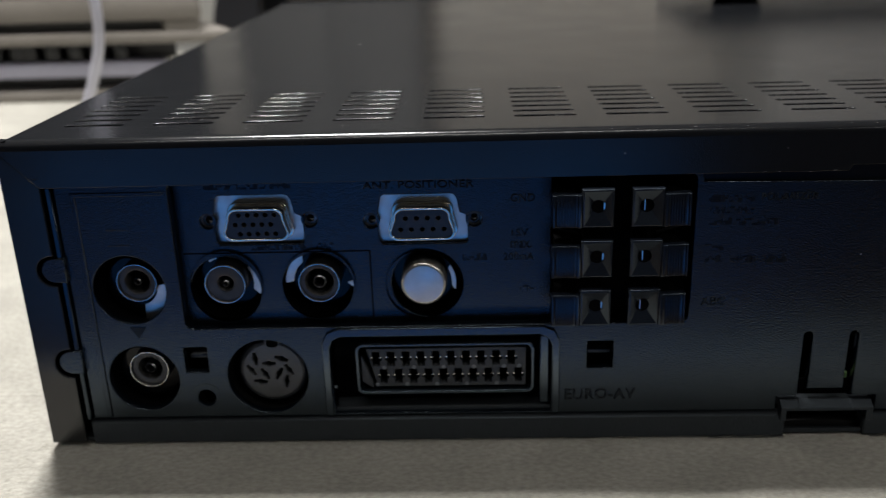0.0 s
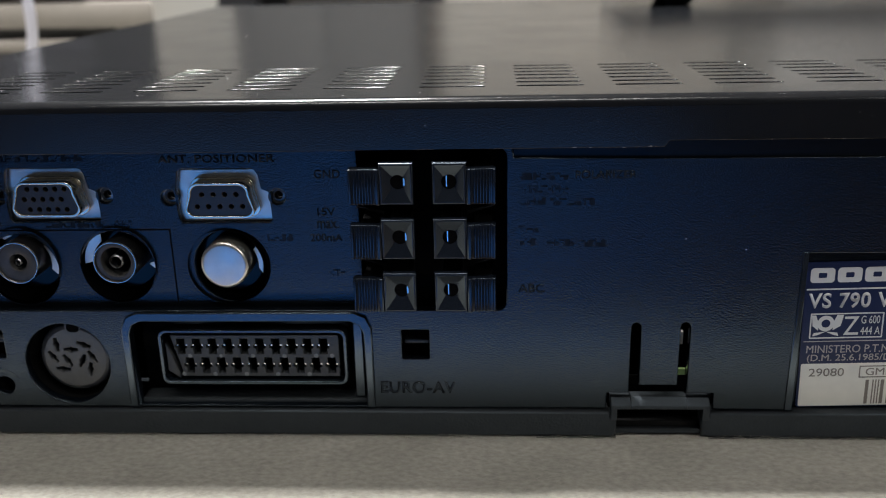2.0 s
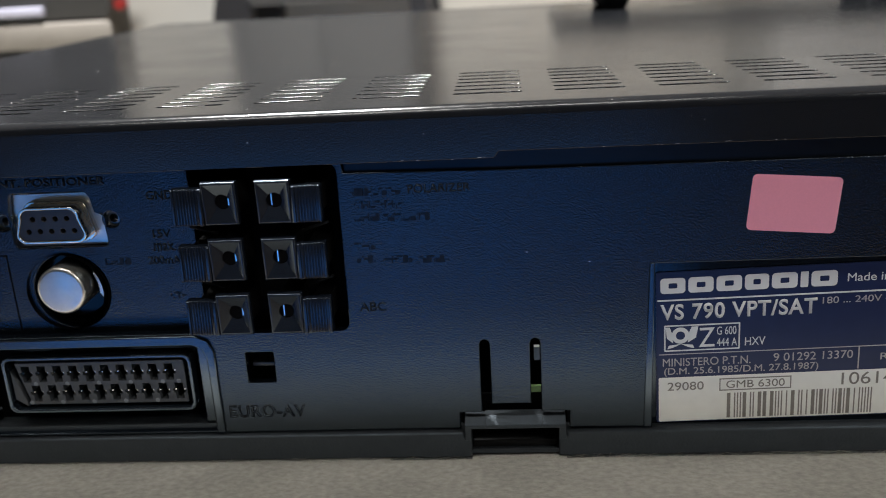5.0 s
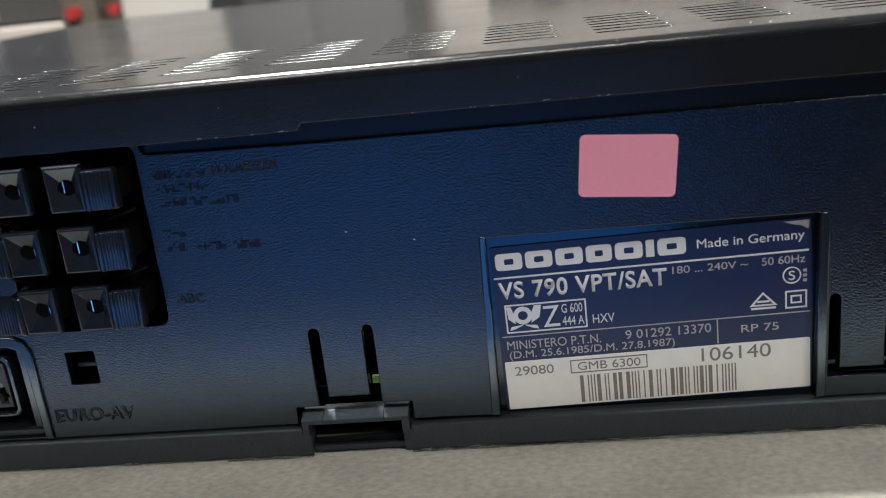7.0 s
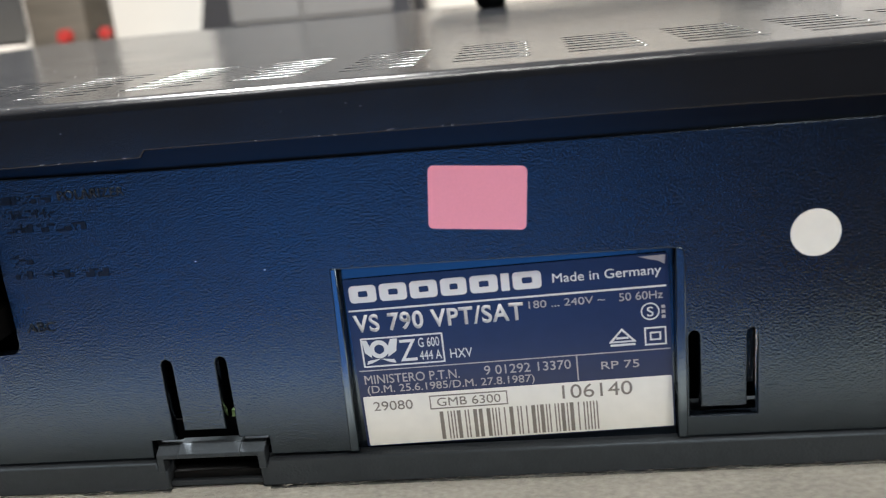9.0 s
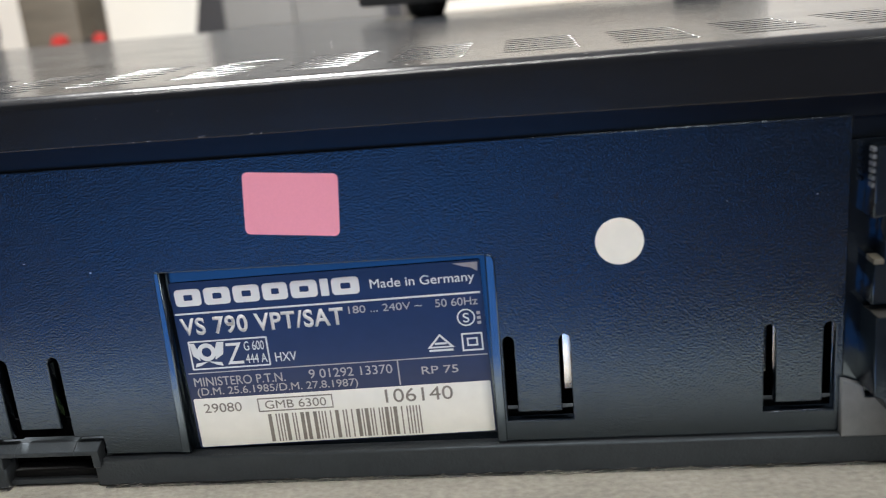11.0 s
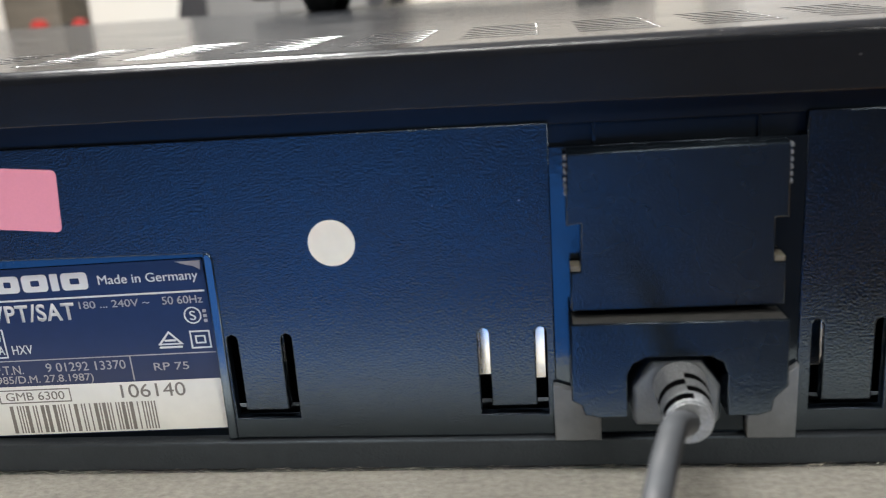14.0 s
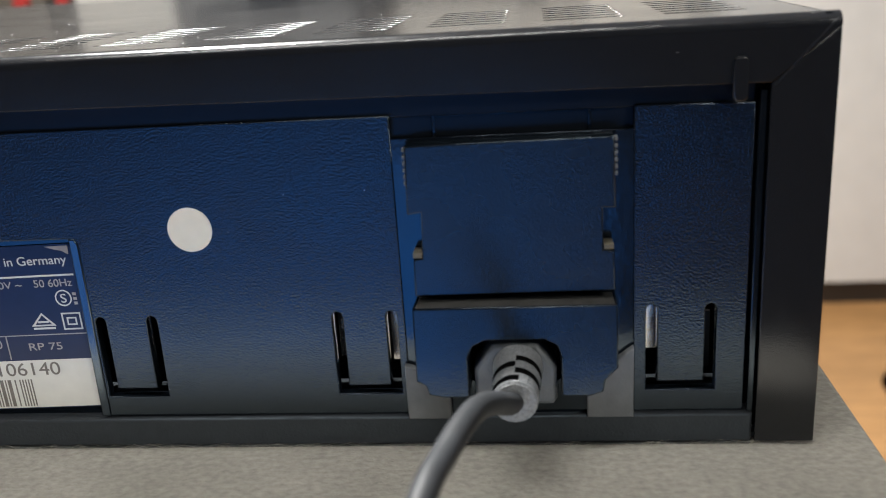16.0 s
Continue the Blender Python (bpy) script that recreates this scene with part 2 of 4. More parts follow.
def tube(name, points, r, mat, parent=None, label="", closed_ends=True):
    """Round cord along points (millimetres)."""
    cu = bpy.data.curves.new("cord", "CURVE")
    cu.dimensions, cu.bevel_depth, cu.bevel_resolution, cu.use_fill_caps = "3D", r * MM, 5, closed_ends
    sp = cu.splines.new("BEZIER")
    sp.bezier_points.add(len(points) - 1)
    for b, p in zip(sp.bezier_points, points):
        b.co = Vector(p) * MM
        b.handle_left_type = b.handle_right_type = "AUTO"
    ob = bpy.data.objects.new("cord", cu)
    me = bpy.data.meshes.new_from_object(ob)
    bpy.data.objects.remove(ob)
    bpy.data.curves.remove(cu)
    return smooth(part(name, me, mat, parent, label), 60)


def lettering(name, body, x0, z0, x1, z1, y, mat, parent=None, depth=0.1, m=None, bold=0.0):
    """Raised or printed writing that fills the given box on an upright face (millimetres)."""
    cu = bpy.data.curves.new("text", "FONT")
    cu.body, cu.size, cu.offset, cu.space_character = body, 0.01, bold * 0.01, 1.0 + 4 * max(0.0, bold)
    ob = bpy.data.objects.new("text", cu)
    me = bpy.data.meshes.new_from_object(ob)
    bpy.data.objects.remove(ob)
    bpy.data.curves.remove(cu)
    xs, zs = [v.co.x for v in me.vertices], [v.co.y for v in me.vertices]
    sx, sz = (x1 - x0) * MM / (max(xs) - min(xs)), (z1 - z0) * MM / (max(zs) - min(zs))
    for v in me.vertices:
        v.co = Vector((x0 * MM + (v.co.x - min(xs)) * sx, y * MM, z0 * MM + (v.co.y - min(zs)) * sz))
    bm = bmesh.new()
    bm.from_mesh(me)
    bpy.data.meshes.remove(me)
    faces = bm.faces[:]
    out = bmesh.ops.extrude_face_region(bm, geom=faces)
    bmesh.ops.translate(bm, verts=[v for v in out["geom"] if isinstance(v, bmesh.types.BMVert)], vec=(0, -depth * MM, 0))
    bmesh.ops.recalc_face_normals(bm, faces=bm.faces[:])
    if m is not None:
        bmesh.ops.transform(bm, matrix=m, verts=bm.verts[:])
    return part(name, bm, mat, parent)


def thing(name, label, category, place=(0, 0, 0), group="", kind=""):
    ob = new(name)
    ob.location, ob.empty_display_size = place, 0.02
    return tagged(ob, label, category, group, kind)


# ---- room ----
FLOOR, CEIL = -740, 1720
WEST, EAST, SOUTH, NORTH = -1900, 2300, -1500, 2300


def structure(ob, label, category):
    return tagged(ob, label, category, "", "structure")


structure(box("floor", WEST, SOUTH, FLOOR - 60, EAST, NORTH, FLOOR, WOOD), "orange brown wooden floor", "floor")
structure(box("ceiling", WEST, SOUTH, CEIL, EAST, NORTH, CEIL + 60, DIMCEIL), "unseen ceiling, greyed to dim its reflections", "ceiling")
structure(box("wall_west", WEST - 100, SOUTH - 100, FLOOR - 60, WEST, NORTH + 100, CEIL + 60, DIMSIDE), "unseen side wall, darkened to dim its reflections", "wall")
structure(box("wall_east", EAST, SOUTH - 100, FLOOR - 60, EAST + 100, NORTH + 100, CEIL + 60, DIMSIDE), "unseen side wall, darkened to dim its reflections", "wall")
structure(box("wall_north", WEST, NORTH, FLOOR - 60, EAST, NORTH + 100, CEIL + 60, WALLPAINT), "cream painted wall behind the table", "wall")
# opening made only for the added blue light
structure(slab("wall_south", [rrect(WEST, FLOOR - 60, EAST, CEIL + 60), rrect(-880, FLOOR + 70, 400, -240)], SOUTH - 100, SOUTH, DARKWALL), "unseen wall, darkened to dim reflections, open for the added blue light", "wall")

# table under the recorder
table = thing("table", "table covered with a grey felt cloth", "table", (0, 0, FLOOR * MM))
table_parts = [
    box("tabletop", -1100, -50, -34, 361, 760, -3, WOOD, None, "wooden tabletop", 2),
    sheet("tablecloth", [rrect(-1102, -52, 363, 762, 4)], -3, 0, CLOTH, None, "grey felt cloth", 1.2),
]
for lx, ly in ((-1060, -20), (320, -20), (-1060, 715), (320, 715)):
    table_parts.append(box("leg", lx - 25, ly - 25, FLOOR, lx + 25, ly + 25, -34, WOOD, None, "", 2))
# loose fibres that stand up from the felt
rnd = random.Random(21)
bm = bmesh.new()
for k in range(9000):
    x, y = (rnd.uniform(-130, 360), rnd.uniform(-50, 2)) if k < 6000 else (rnd.uniform(-90, 352), rnd.uniform(-2.6, -1.2))
    if k >= 8000:
        x, y = rnd.uniform(-150, -88), rnd.uniform(-40, 120)
    turn, rise, length, w = rnd.gauss(0, 0.7), rnd.uniform(0.1, 0.55), rnd.uniform(1.0, 2.8), rnd.uniform(0.02, 0.045)
    if k >= 6000:
        rise *= 2.2
    dx, dy, bend = math.cos(turn), math.sin(turn) * 0.8, rnd.uniform(-0.5, 0.5)
    row = []
    for q in range(4):
        u = q / 3
        p = Vector((x + dx * u * length - dy * bend * u * u, y + dy * u * length + dx * bend * u * u, -0.06 + rise * math.sin(2.4 * u)))
        row.append((bm.verts.new((p + Vector((-dy, dx, 0.3)) * w) * MM), bm.verts.new((p - Vector((-dy, dx, 0.3)) * w) * MM)))
    for a, b in zip(row, row[1:]):
        bm.faces.new((a[0], a[1], b[1], b[0]))
fluff = tagged(part("felt_fuzz", bm, FLUFF, None, "fuzzy pale nap of the felt"), "", "", "", "stuff")
table_parts.append(fluff)
for o in table_parts:
    o.parent = table
    o.matrix_parent_inverse = table.matrix_basis.inverted()

# ---- the recorder ----
vcr = thing("video_recorder", "black video recorder, connector panel outwards, on a grey cloth", "video recorder")
L, R, TOP, DEEP = -86, 351, 81.7, 335

# steel cover: top with punched vent slots, rounded rear edge, rear and side flanges
VENT0, PITCH, VW = -75.8, 22.2, 15.0
slots = []
for i in range(19):
    x0 = VENT0 + PITCH * i
    for j in range(7):
        y = 14.0 + 6.0 * j
        slots.append(rrect(x0, y - 0.95, x0 + VW, y + 0.95, 0.85, 2))
cover = sheet("cover", [rrect(L + 2.5, 0.1, R - 2.5, DEEP)] + slots, TOP - 1.0, TOP, PAINT, vcr, "black lacquered steel cover with vent slots", 0.22)
bm = bmesh.new()
arc = [(90 * k / 6) for k in range(7)]
# rear edge: quarter round between the top and the flange, its lacquer slightly uneven
rnd = random.Random(17)
prev = None
for k in range(700):
    x = L + (R - L) * k / 699
    row = [bm.verts.new((x * MM, 0.0012, (TOP + 0.012) * MM))]
    for a in arc:
        r = 2.21 + rnd.uniform(-0.022, 0.022) + (rnd.uniform(-0.07, 0.0) if rnd.random() < 0.03 else 0)
        row.append(bm.verts.new((x * MM, (0.2 - r * math.sin(radians(a))) * MM, (TOP - 2.2 + r * math.cos(radians(a))) * MM)))
    if prev:
        for j in range(len(arc)):
            bm.faces.new((prev[j], row[j], row[j + 1], prev[j + 1]))
    prev = row
smooth(part("rear_edge", bm, PAINT, vcr), 60)
# rear flange with its step, and the two side flanges
slab("rear_flange", [[(L + 9, 70.3), (110.5, 70.6), (111.5, 72.0), (200, 71.8), (R - 11, 70.4), (R, TOP - 2.2), (L, TOP - 2.2)]], -2.0, -1.0, PAINT, vcr, "", 0.15)
slab("side_flange", [[(L, 1.5), (L + 9, 1.5)] + [(L + 9, 20)] + circle(L + 8.5, 24.3, 4, 10, -80, -280)[::1] + [(L + 9, 29), (L + 9, 45)] + circle(L + 8.5, 49.3, 4, 10, -80, -280) + [(L + 9, 54), (L + 9, 70.3), (L, TOP - 2.2)]], -2.0, -1.0, PAINT, vcr, "", 0.15)
slab("side_flange", [[(R - 11, 1.0), (R, 1.0), (R, TOP - 2.2), (R - 11, 70.2)]], -2.02, -1.0, PAINT, vcr, "", 0.15)
box("side_wall", L, -1.5, 1.5, L + 1, DEEP, TOP - 2.0, PAINT, vcr, "", 0.3)
box("side_wall", R - 1, -1.5, 1.0, R, DEEP, TOP - 2.0, PAINT, vcr, "", 0.3)
for sx, xx in ((1, L), (-1, R)):
    bm = bmesh.new()
    prev = None
    for a in arc:
        x, z = xx + sx * (2.5 - 2.5 * math.sin(radians(a))), TOP - 2.5 + 2.5 * math.cos(radians(a))
        row = [bm.verts.new((x * MM, y * MM, z * MM)) for y in (-1, DEEP)]
        if prev:
            bm.faces.new((prev[0], prev[1], row[1], row[0]))
        prev = row
    smooth(part("side_edge", bm, PAINT, vcr), 60)
box("front_panel", L, DEEP, 0.5, R, DEEP + 16, TOP, PLASTIC, vcr, "", 2)
box("bottom_plate", L + 2, 0, 0.8, R - 2, DEEP, 1.8, BASE, vcr)
# black strips and sheet added for the shade inside the casing
box("gap_back", L + 4, 3.0, 1.2, -74, 4.0, 71, SHADE_BLACK, vcr)
box("gap_back", 337, 3.0, 1.2, R - 2, 4.0, 71, SHADE_BLACK, vcr)
box("inner_shade_sheet", L + 6, 24, 3, R - 6, 25, 74, SHADE_BLACK, vcr)
for fx in (-50, 315):
    for fy in (30, 300):
        lathe("foot", [(0, 0), (9, 0), (9, 1), (0, 1)], 0, 0, RUBBER, vcr).matrix_basis = Matrix.Translation((fx * MM, fy * MM, 0)) @ Matrix.Rotation(radians(90), 4, "X")

# base strip below the panel
slab("base_strip", [[(-75.5, 0.5), (103.0, 0.5), (103.0, 5.6), (101.2, 5.8), (101.2, 6.9), (-75.5, 7)]], -1.2, 4, BASE, vcr, "", 0.5)
slab("base_strip", [[(122.9, 0.5), (339.6, 0.5), (339.6, 6.6), (124.8, 6.6), (124.8, 5.8), (122.9, 5.6)]], -1.2, 4, BASE, vcr, "", 0.5)
bm = bmesh.new()
for x0, x1, prof in ((101.6, 124.5, [(-1.6, 7.9), (-1.6, 8.9), (0.6, 10.0), (3, 10.0), (3, 7.9)]), (106.2, 119.3, [(-1.75, 8.0), (-1.75, 8.95), (0.5, 10.25), (3.2, 10.25), (3.2, 8.0)]), (101.6, 103.0, [(-1.6, 5.0), (-1.6, 8.1), (1.5, 8.1), (1.5, 5.0)]), (122.9, 124.5, [(-1.6, 5.0), (-1.6, 8.1), (1.5, 8.1), (1.5, 5.0)])):
    ends = [[bm.verts.new((x * MM, y * MM, z * MM)) for y, z in prof] for x in (x0, x1)]
    n = len(prof)
    fs = [bm.faces.new(ends[0]), bm.faces.new(ends[1][::-1])] + [bm.faces.new((ends[0][k], ends[1][k], ends[1][(k + 1) % n], ends[0][(k + 1) % n])) for k in range(n)]
    bmesh.ops.recalc_face_normals(bm, faces=fs)
bmesh.ops.bevel(bm, geom=bm.edges[:], offset=0.12 * MM, segments=1, affect="EDGES")
part("clip", bm, BASE, vcr, "black bracket-shaped clip")
box("bottom_edge", 84, -1.5, 0.2, 103, 3, 0.5, TARNISH, vcr, "thin bare metal edge")
box("bottom_edge", 124.6, -1.5, 0.2, 339.4, 3, 0.5, TARNISH, vcr, "thin bare metal edge")
box("clip_ledge", 103.2, 1.4, 0.8, 122.7, 5, 3.4, MOULD, vcr, "", 0.4)
# black sheet for the shade behind the clip
box("clip_shade", 100.8, 5.2, 1.0, 125.2, 6.0, 13.4, SHADE_BLACK, vcr)

# back panel with all its openings
outer = [(-74.8, 7.4), (100.6, 7.4), (100.6, 11.4), (105.7, 11.4)] + [(105.7, 28.2), (106.0, 28.9), (106.8, 29.3), (107.6, 28.9), (107.9, 28.2), (107.9, 13.4), (116.9, 13.4), (116.9, 28.2), (117.2, 29.0), (118.0, 29.4), (118.8, 29.0), (119.1, 28.2), (119.1, 11.4)] + [(125.4, 11.4), (125.4, 7.2), (143.4, 7.0), (143.4, 45.6), (143.7, 45.9), (206.9, 45.9), (207.9, 45.5), (208.5, 44.4), (208.5, 7.0), (273.0, 6.8), (273.0, 67.4), (208, 67.5), (112.5, 67.8), (78.6, 68.2), (78.3, 71), (-74.8, 71)]
u_slot = lambda x0, x1: [(x0, 11.4), (x1, 11.4), (x1, 28.2), (x1 - 0.3, 28.9), (x1 - 1.05, 29.25), (x1 - 1.8, 28.9), (x1 - 2.1, 28.2), (x1 - 2.1, 13.2), (x0 + 2.1, 13.2), (x0 + 2.1, 28.2), (x0 + 1.8, 28.9), (x0 + 1.05, 29.25), (x0 + 0.3, 28.9), (x0, 28.2)]
holes = [
    rrect(-47.6, 32.5, 77.0, 70.4, 2.0),
    [(-11.6, 7.9), (43.7, 7.9)] + circle(40.7, 27.9, 3, 5, 0, 90) + circle(-9.0, 27.9, 3, 5, 90, 180),
    circle(-60.3, 43.3, 9.0), circle(-60.0, 18.8, 9.0),
    circle(-28.2, 18.8, 10.3), circle(-44.6, 13.0, 2.3, 20),
    rrect(-49.0, 20.4, -43.1, 27.4, 0.3), rrect(52.6, 20.2, 59.0, 27.5, 0.3),
    u_slot(209.6, 222.5), u_slot(258.5, 271.4),
]
back = slab("back_panel", [outer] + holes, 0, 2.5, PLASTIC, vcr, "finely grained black plastic panel", 0.25)
slab("back_panel", [[(317.0, 6.8), (338.0, 6.8), (338.0, 66.9), (317.0, 67.3)], u_slot(319.4, 332.5)], 0, 2.5, PLASTIC, vcr, "", 0.25)
slab("panel_rim", [[(-76.4, 7.4), (-75.2, 7.4), (-75.2, 70), (-76.4, 70)]], -0.8, 2, SMOOTH, vcr, "", 0.2)
slab("panel_rim", [[(338.6, 6.8), (339.8, 6.8), (339.8, 69), (338.6, 69)]], -0.6, 2, SMOOTH, vcr, "", 0.2)
# strip coloured near black for the shade below the flange
slab("upper_rim", [[(78.4, 67.0), (338, 66.8), (338, 71.5), (78.4, 72.6)]], 1.2, 3.6, RIM, vcr, "recessed strip above the panel, blackened for the flange's shade", 0.2)
# raised borders beside the openings
slab("rib", [[(-13.9, 7.6), (-12.0, 7.6), (-11.8, 26.8), (-11.0, 28.9), (-9.0, 29.9), (40.6, 29.9), (42.8, 28.9), (43.7, 26.8), (43.9, 7.6), (45.8, 7.6), (45.7, 28.2), (44.4, 31.0), (41.6, 32.2), (-9.6, 32.2), (-12.4, 31.0), (-13.8, 28.2)]], -0.7, 2.4, RIBS, vcr, "glossy moulded rib", 0.3)
slab("rib", [[(141.9, 7.0), (143.8, 7.0), (143.8, 46.2), (142.6, 46.2)]], -0.3, 2.0, RIBS, vcr, "", 0.25)
slab("rib", [[(207.3, 7.0), (209.2, 7.0), (209.2, 44.8), (208.6, 46.0), (207.4, 46.0)]], -0.3, 2.0, RIBS, vcr, "", 0.25)
for lug_z in (24.3, 49.3):
    slab("lug", [[(L + 11.4, lug_z - 3.2), (L + 11.4, lug_z + 3.2)] + circle(L + 8.6, lug_z, 3.25, 12, 80, 280)], -1.4, 1.5, PLASTIC, vcr, "", 0.3)
slab("rib", [[(-71.0, 8.0), (-69.8, 8.0), (-69.8, 67.5), (-48.8, 67.5), (-48.8, 68.5), (-71.0, 68.5)]], -0.35, 1, PLASTIC, vcr, "", 0.2)

# recessed plate with the aerial, control and cable sockets
def d_window(cx, cz):
    """Opening round a D-shaped connector, with one stepped shoulder."""
    return [(cx + x, cz + z) for x, z in ((-10.0, -6.3), (10.3, -6.3), (10.9, -5.7), (10.9, 0.4), (10.3, 1.0), (8.9, 1.6), (8.3, 5.0), (7.6, 6.1), (6.6, 6.4), (-9.2, 6.4), (-10.0, 5.8), (-10.9, 1.0), (-10.7, -5.0))]


rec = slab("recess_plate", [rrect(-48.6, 31.6, 43.6, 70.9), d_window(12.5, 59.0), d_window(-27.6, 59.5), circle(0, 58.8, 1.9, 20), circle(25, 58.8, 1.9, 20), circle(-15, 59.4, 1.9, 20), circle(-40, 59.4, 1.9, 20), circle(-37.4, 41.3, 8.8), circle(-14.2, 42.0, 8.8), circle(13.1, 42.2, 8.9)], 4, 5.5, PLASTIC, vcr, "recessed black plate", 0.2)
# grooves drawn as thin black strips for their shade
box("groove", -47, 3.93, 51.0, -0.6, 4.05, 51.35, SHADE_BLACK, rec)
box("groove", -0.95, 3.93, 33, -0.6, 4.05, 51.0, SHADE_BLACK, rec)


def d_socket(cx, cz, rows, wide):
    """Nickel-plated D-shaped socket with pin holes in an insulator."""
    ob = slab("d_connector", [rrect(cx - 15, cz - 6.2, cx + 15, cz + 6.2, 1), circle(cx - 12.5, cz, 1.6, 16), circle(cx + 12.5, cz, 1.6, 16)], 5.8, 6.8, PLATED, vcr, "nickel-plated D-shaped connector", 0.2)
    def dee(k, up=0.0):
        t, b, h = wide - 1.2 + k, wide - 0.1 + k, 4.1 + k
        pts = []
        for px, pz, r0 in ((b, -h, -80), (t, h, 10), (-t, h, 90), (-b, -h, 190)):
            r = 2.2 + k * 0.5
            ccx, ccz = px - math.copysign(r, px), pz - math.copysign(r, pz)
            span = 80 if pz < 0 else 100
            a0 = {True: {True: -10, False: -90}, False: {True: 90, False: 190}}[px > 0][pz > 0]
            pts += [(cx + ccx + r * math.cos(radians(a0 + span * q / 6)), cz + ccz + r * math.sin(radians(a0 + span * q / 6))) for q in range(7)]
        return pts
    slab("shell", [dee(0), dee(-0.55)], 0.6, 6, WARMSHELL, ob, "bright nickel shell", 0.15)
    slab("shell_collar", [dee(0.55), dee(-0.1)], 4.2, 6, WARMSHELL, ob, "", 0.15)
    pins = []
    pitch = 2.6 if len(rows) == 2 else 2.15
    for count, dz, dx in rows:
        pins += [circle(cx + dx + (i - (count - 1) / 2) * pitch, cz + dz, 0.6, 12) for i in range(count)]
    slab("insulator", [dee(-0.5)] + pins, 1.1, 4, INSULATOR, ob, "dark plastic insulator with pin holes", 0.05)
    slab("insulator_back", [dee(-0.5)], 4, 5, SHADE_BLACK, ob)
    for sgn in (-1, 1):
        lathe("screw_boss", [(1.6, 7.0), (1.6, 5.6), (1.0, 5.5), (0.9, 7.5)], cx + sgn * 12.5, cz, TARNISH, ob, "", 16)
    return ob


d_socket(-27.5, 59.4, [(5, 2.4, 0.3), (5, 0, -0.7), (5, -2.4, 0.3)], 8.1)
d_socket(12.5, 58.8, [(4, 1.4, 0), (5, -1.4, 0)], 8.1)


def aerial_socket(cx, cz, front, depth, inner, cap=False, core=2.0, lips=()):
    """Round coaxial socket: outer sleeve, insulating ring and centre contact, standing in a dark bore."""
    hx, hz = (cx - 0.6, cz - 1.4)
    # bore, its back and flange are coloured black for the shade of the depth
    ob = lathe("aerial_socket", [(9.6, depth), (9.6, depth + 9), (0, depth + 9)], hx, hz, SHADE_BLACK, vcr, "round aerial socket in a dark bore")
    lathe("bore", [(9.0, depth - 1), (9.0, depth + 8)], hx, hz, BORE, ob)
    lathe("flange", [(4.0, depth + 4.6), (7.6, depth + 4.6), (8.0, depth + 5.0), (8.0, depth + 8)], hx, hz, BORE, ob, "flange blackened for the shade deep in the bore")
    for a0, a1, r0, r1, y in lips:
        slab("shield_lip", [circle(hx, hz, r1, 14, a0, a1) + circle(hx, hz, r0, 14, a0 + 8, a1 - 4)[::-1]], y, y + 0.4, PLATED, ob, "bare metal edge of the screening can", 0.1)
    if cap:
        lathe("cap", [(0, front), (4.7, front), (4.9, front + 0.02), (5.35, front + 0.25), (5.6, front + 0.7), (5.6, depth + 9)], cx, cz, PLATED, ob, "satin nickel end cap")
        return ob
    lathe("sleeve", [(5.0, depth + 9), (5.1, front + 0.6), (5.08, front + 0.3), (5.0, front + 0.08), (4.9, front), (4.8, front + 0.08), (4.72, front + 0.3), (4.7, front + 0.6), (4.6, depth + 8)], cx, cz, TARNISH, ob, "dark tarnished sleeve")
    lathe("rim", [(5.12, front + 0.34), (5.06, front + 0.1), (4.96, front - 0.04), (4.84, front - 0.04), (4.74, front + 0.1), (4.69, front + 0.34)], cx, cz, NICKEL, ob, "bright worn rim")
    lathe("insulator", [(4.68, front + 0.75), (inner + 0.7, front + 0.7), (inner + 0.2, front + 0.8), (inner, front + 1.1), (inner, depth + 7)], cx, cz, INSET, ob, "grey-brown insulator")
    lathe("contact", [(core, depth + 7), (core, front + 1.0), (core - 0.3, front + 0.7), (core - 0.5, front + 1.0), (core - 0.55, depth + 6)], cx, cz, TARNISH, ob, "centre contact")
    return ob


aerial_socket(-36.4, 44.4, 0.0, 4, 1.9, core=0.9, lips=((-22, 42, 6.6, 8.6, 4.6), (100, 128, 6.8, 8.6, 4.6)))
aerial_socket(-13.2, 44.4, 0.0, 4, 3.4, core=1.7, lips=((118, 182, 6.4, 8.5, 4.6), (-12, 2, 7.0, 8.7, 4.6)))
aerial_socket(12.4, 43.6, 0.0, 4, 1.9, cap=True, lips=((-14, 34, 7.4, 8.5, 4.6),))
aerial_socket(-59.5, 44.0, 3.0, 1.5, 3.0, core=1.0, lips=((-82, 6, 5.2, 8.9, 4.4),))
aerial_socket(-59.6, 19.9, 3.0, 1.5, 3.0, core=1.4)

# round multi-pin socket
# black cup, backing and notch patch paint the shade behind the pin face
din = lathe("din_socket", [(10.3, 1.0), (10.3, 12), (0, 12)], -28.2, 18.8, SHADE_BLACK, vcr, "round eight-pin socket in grey plastic")
pins = []
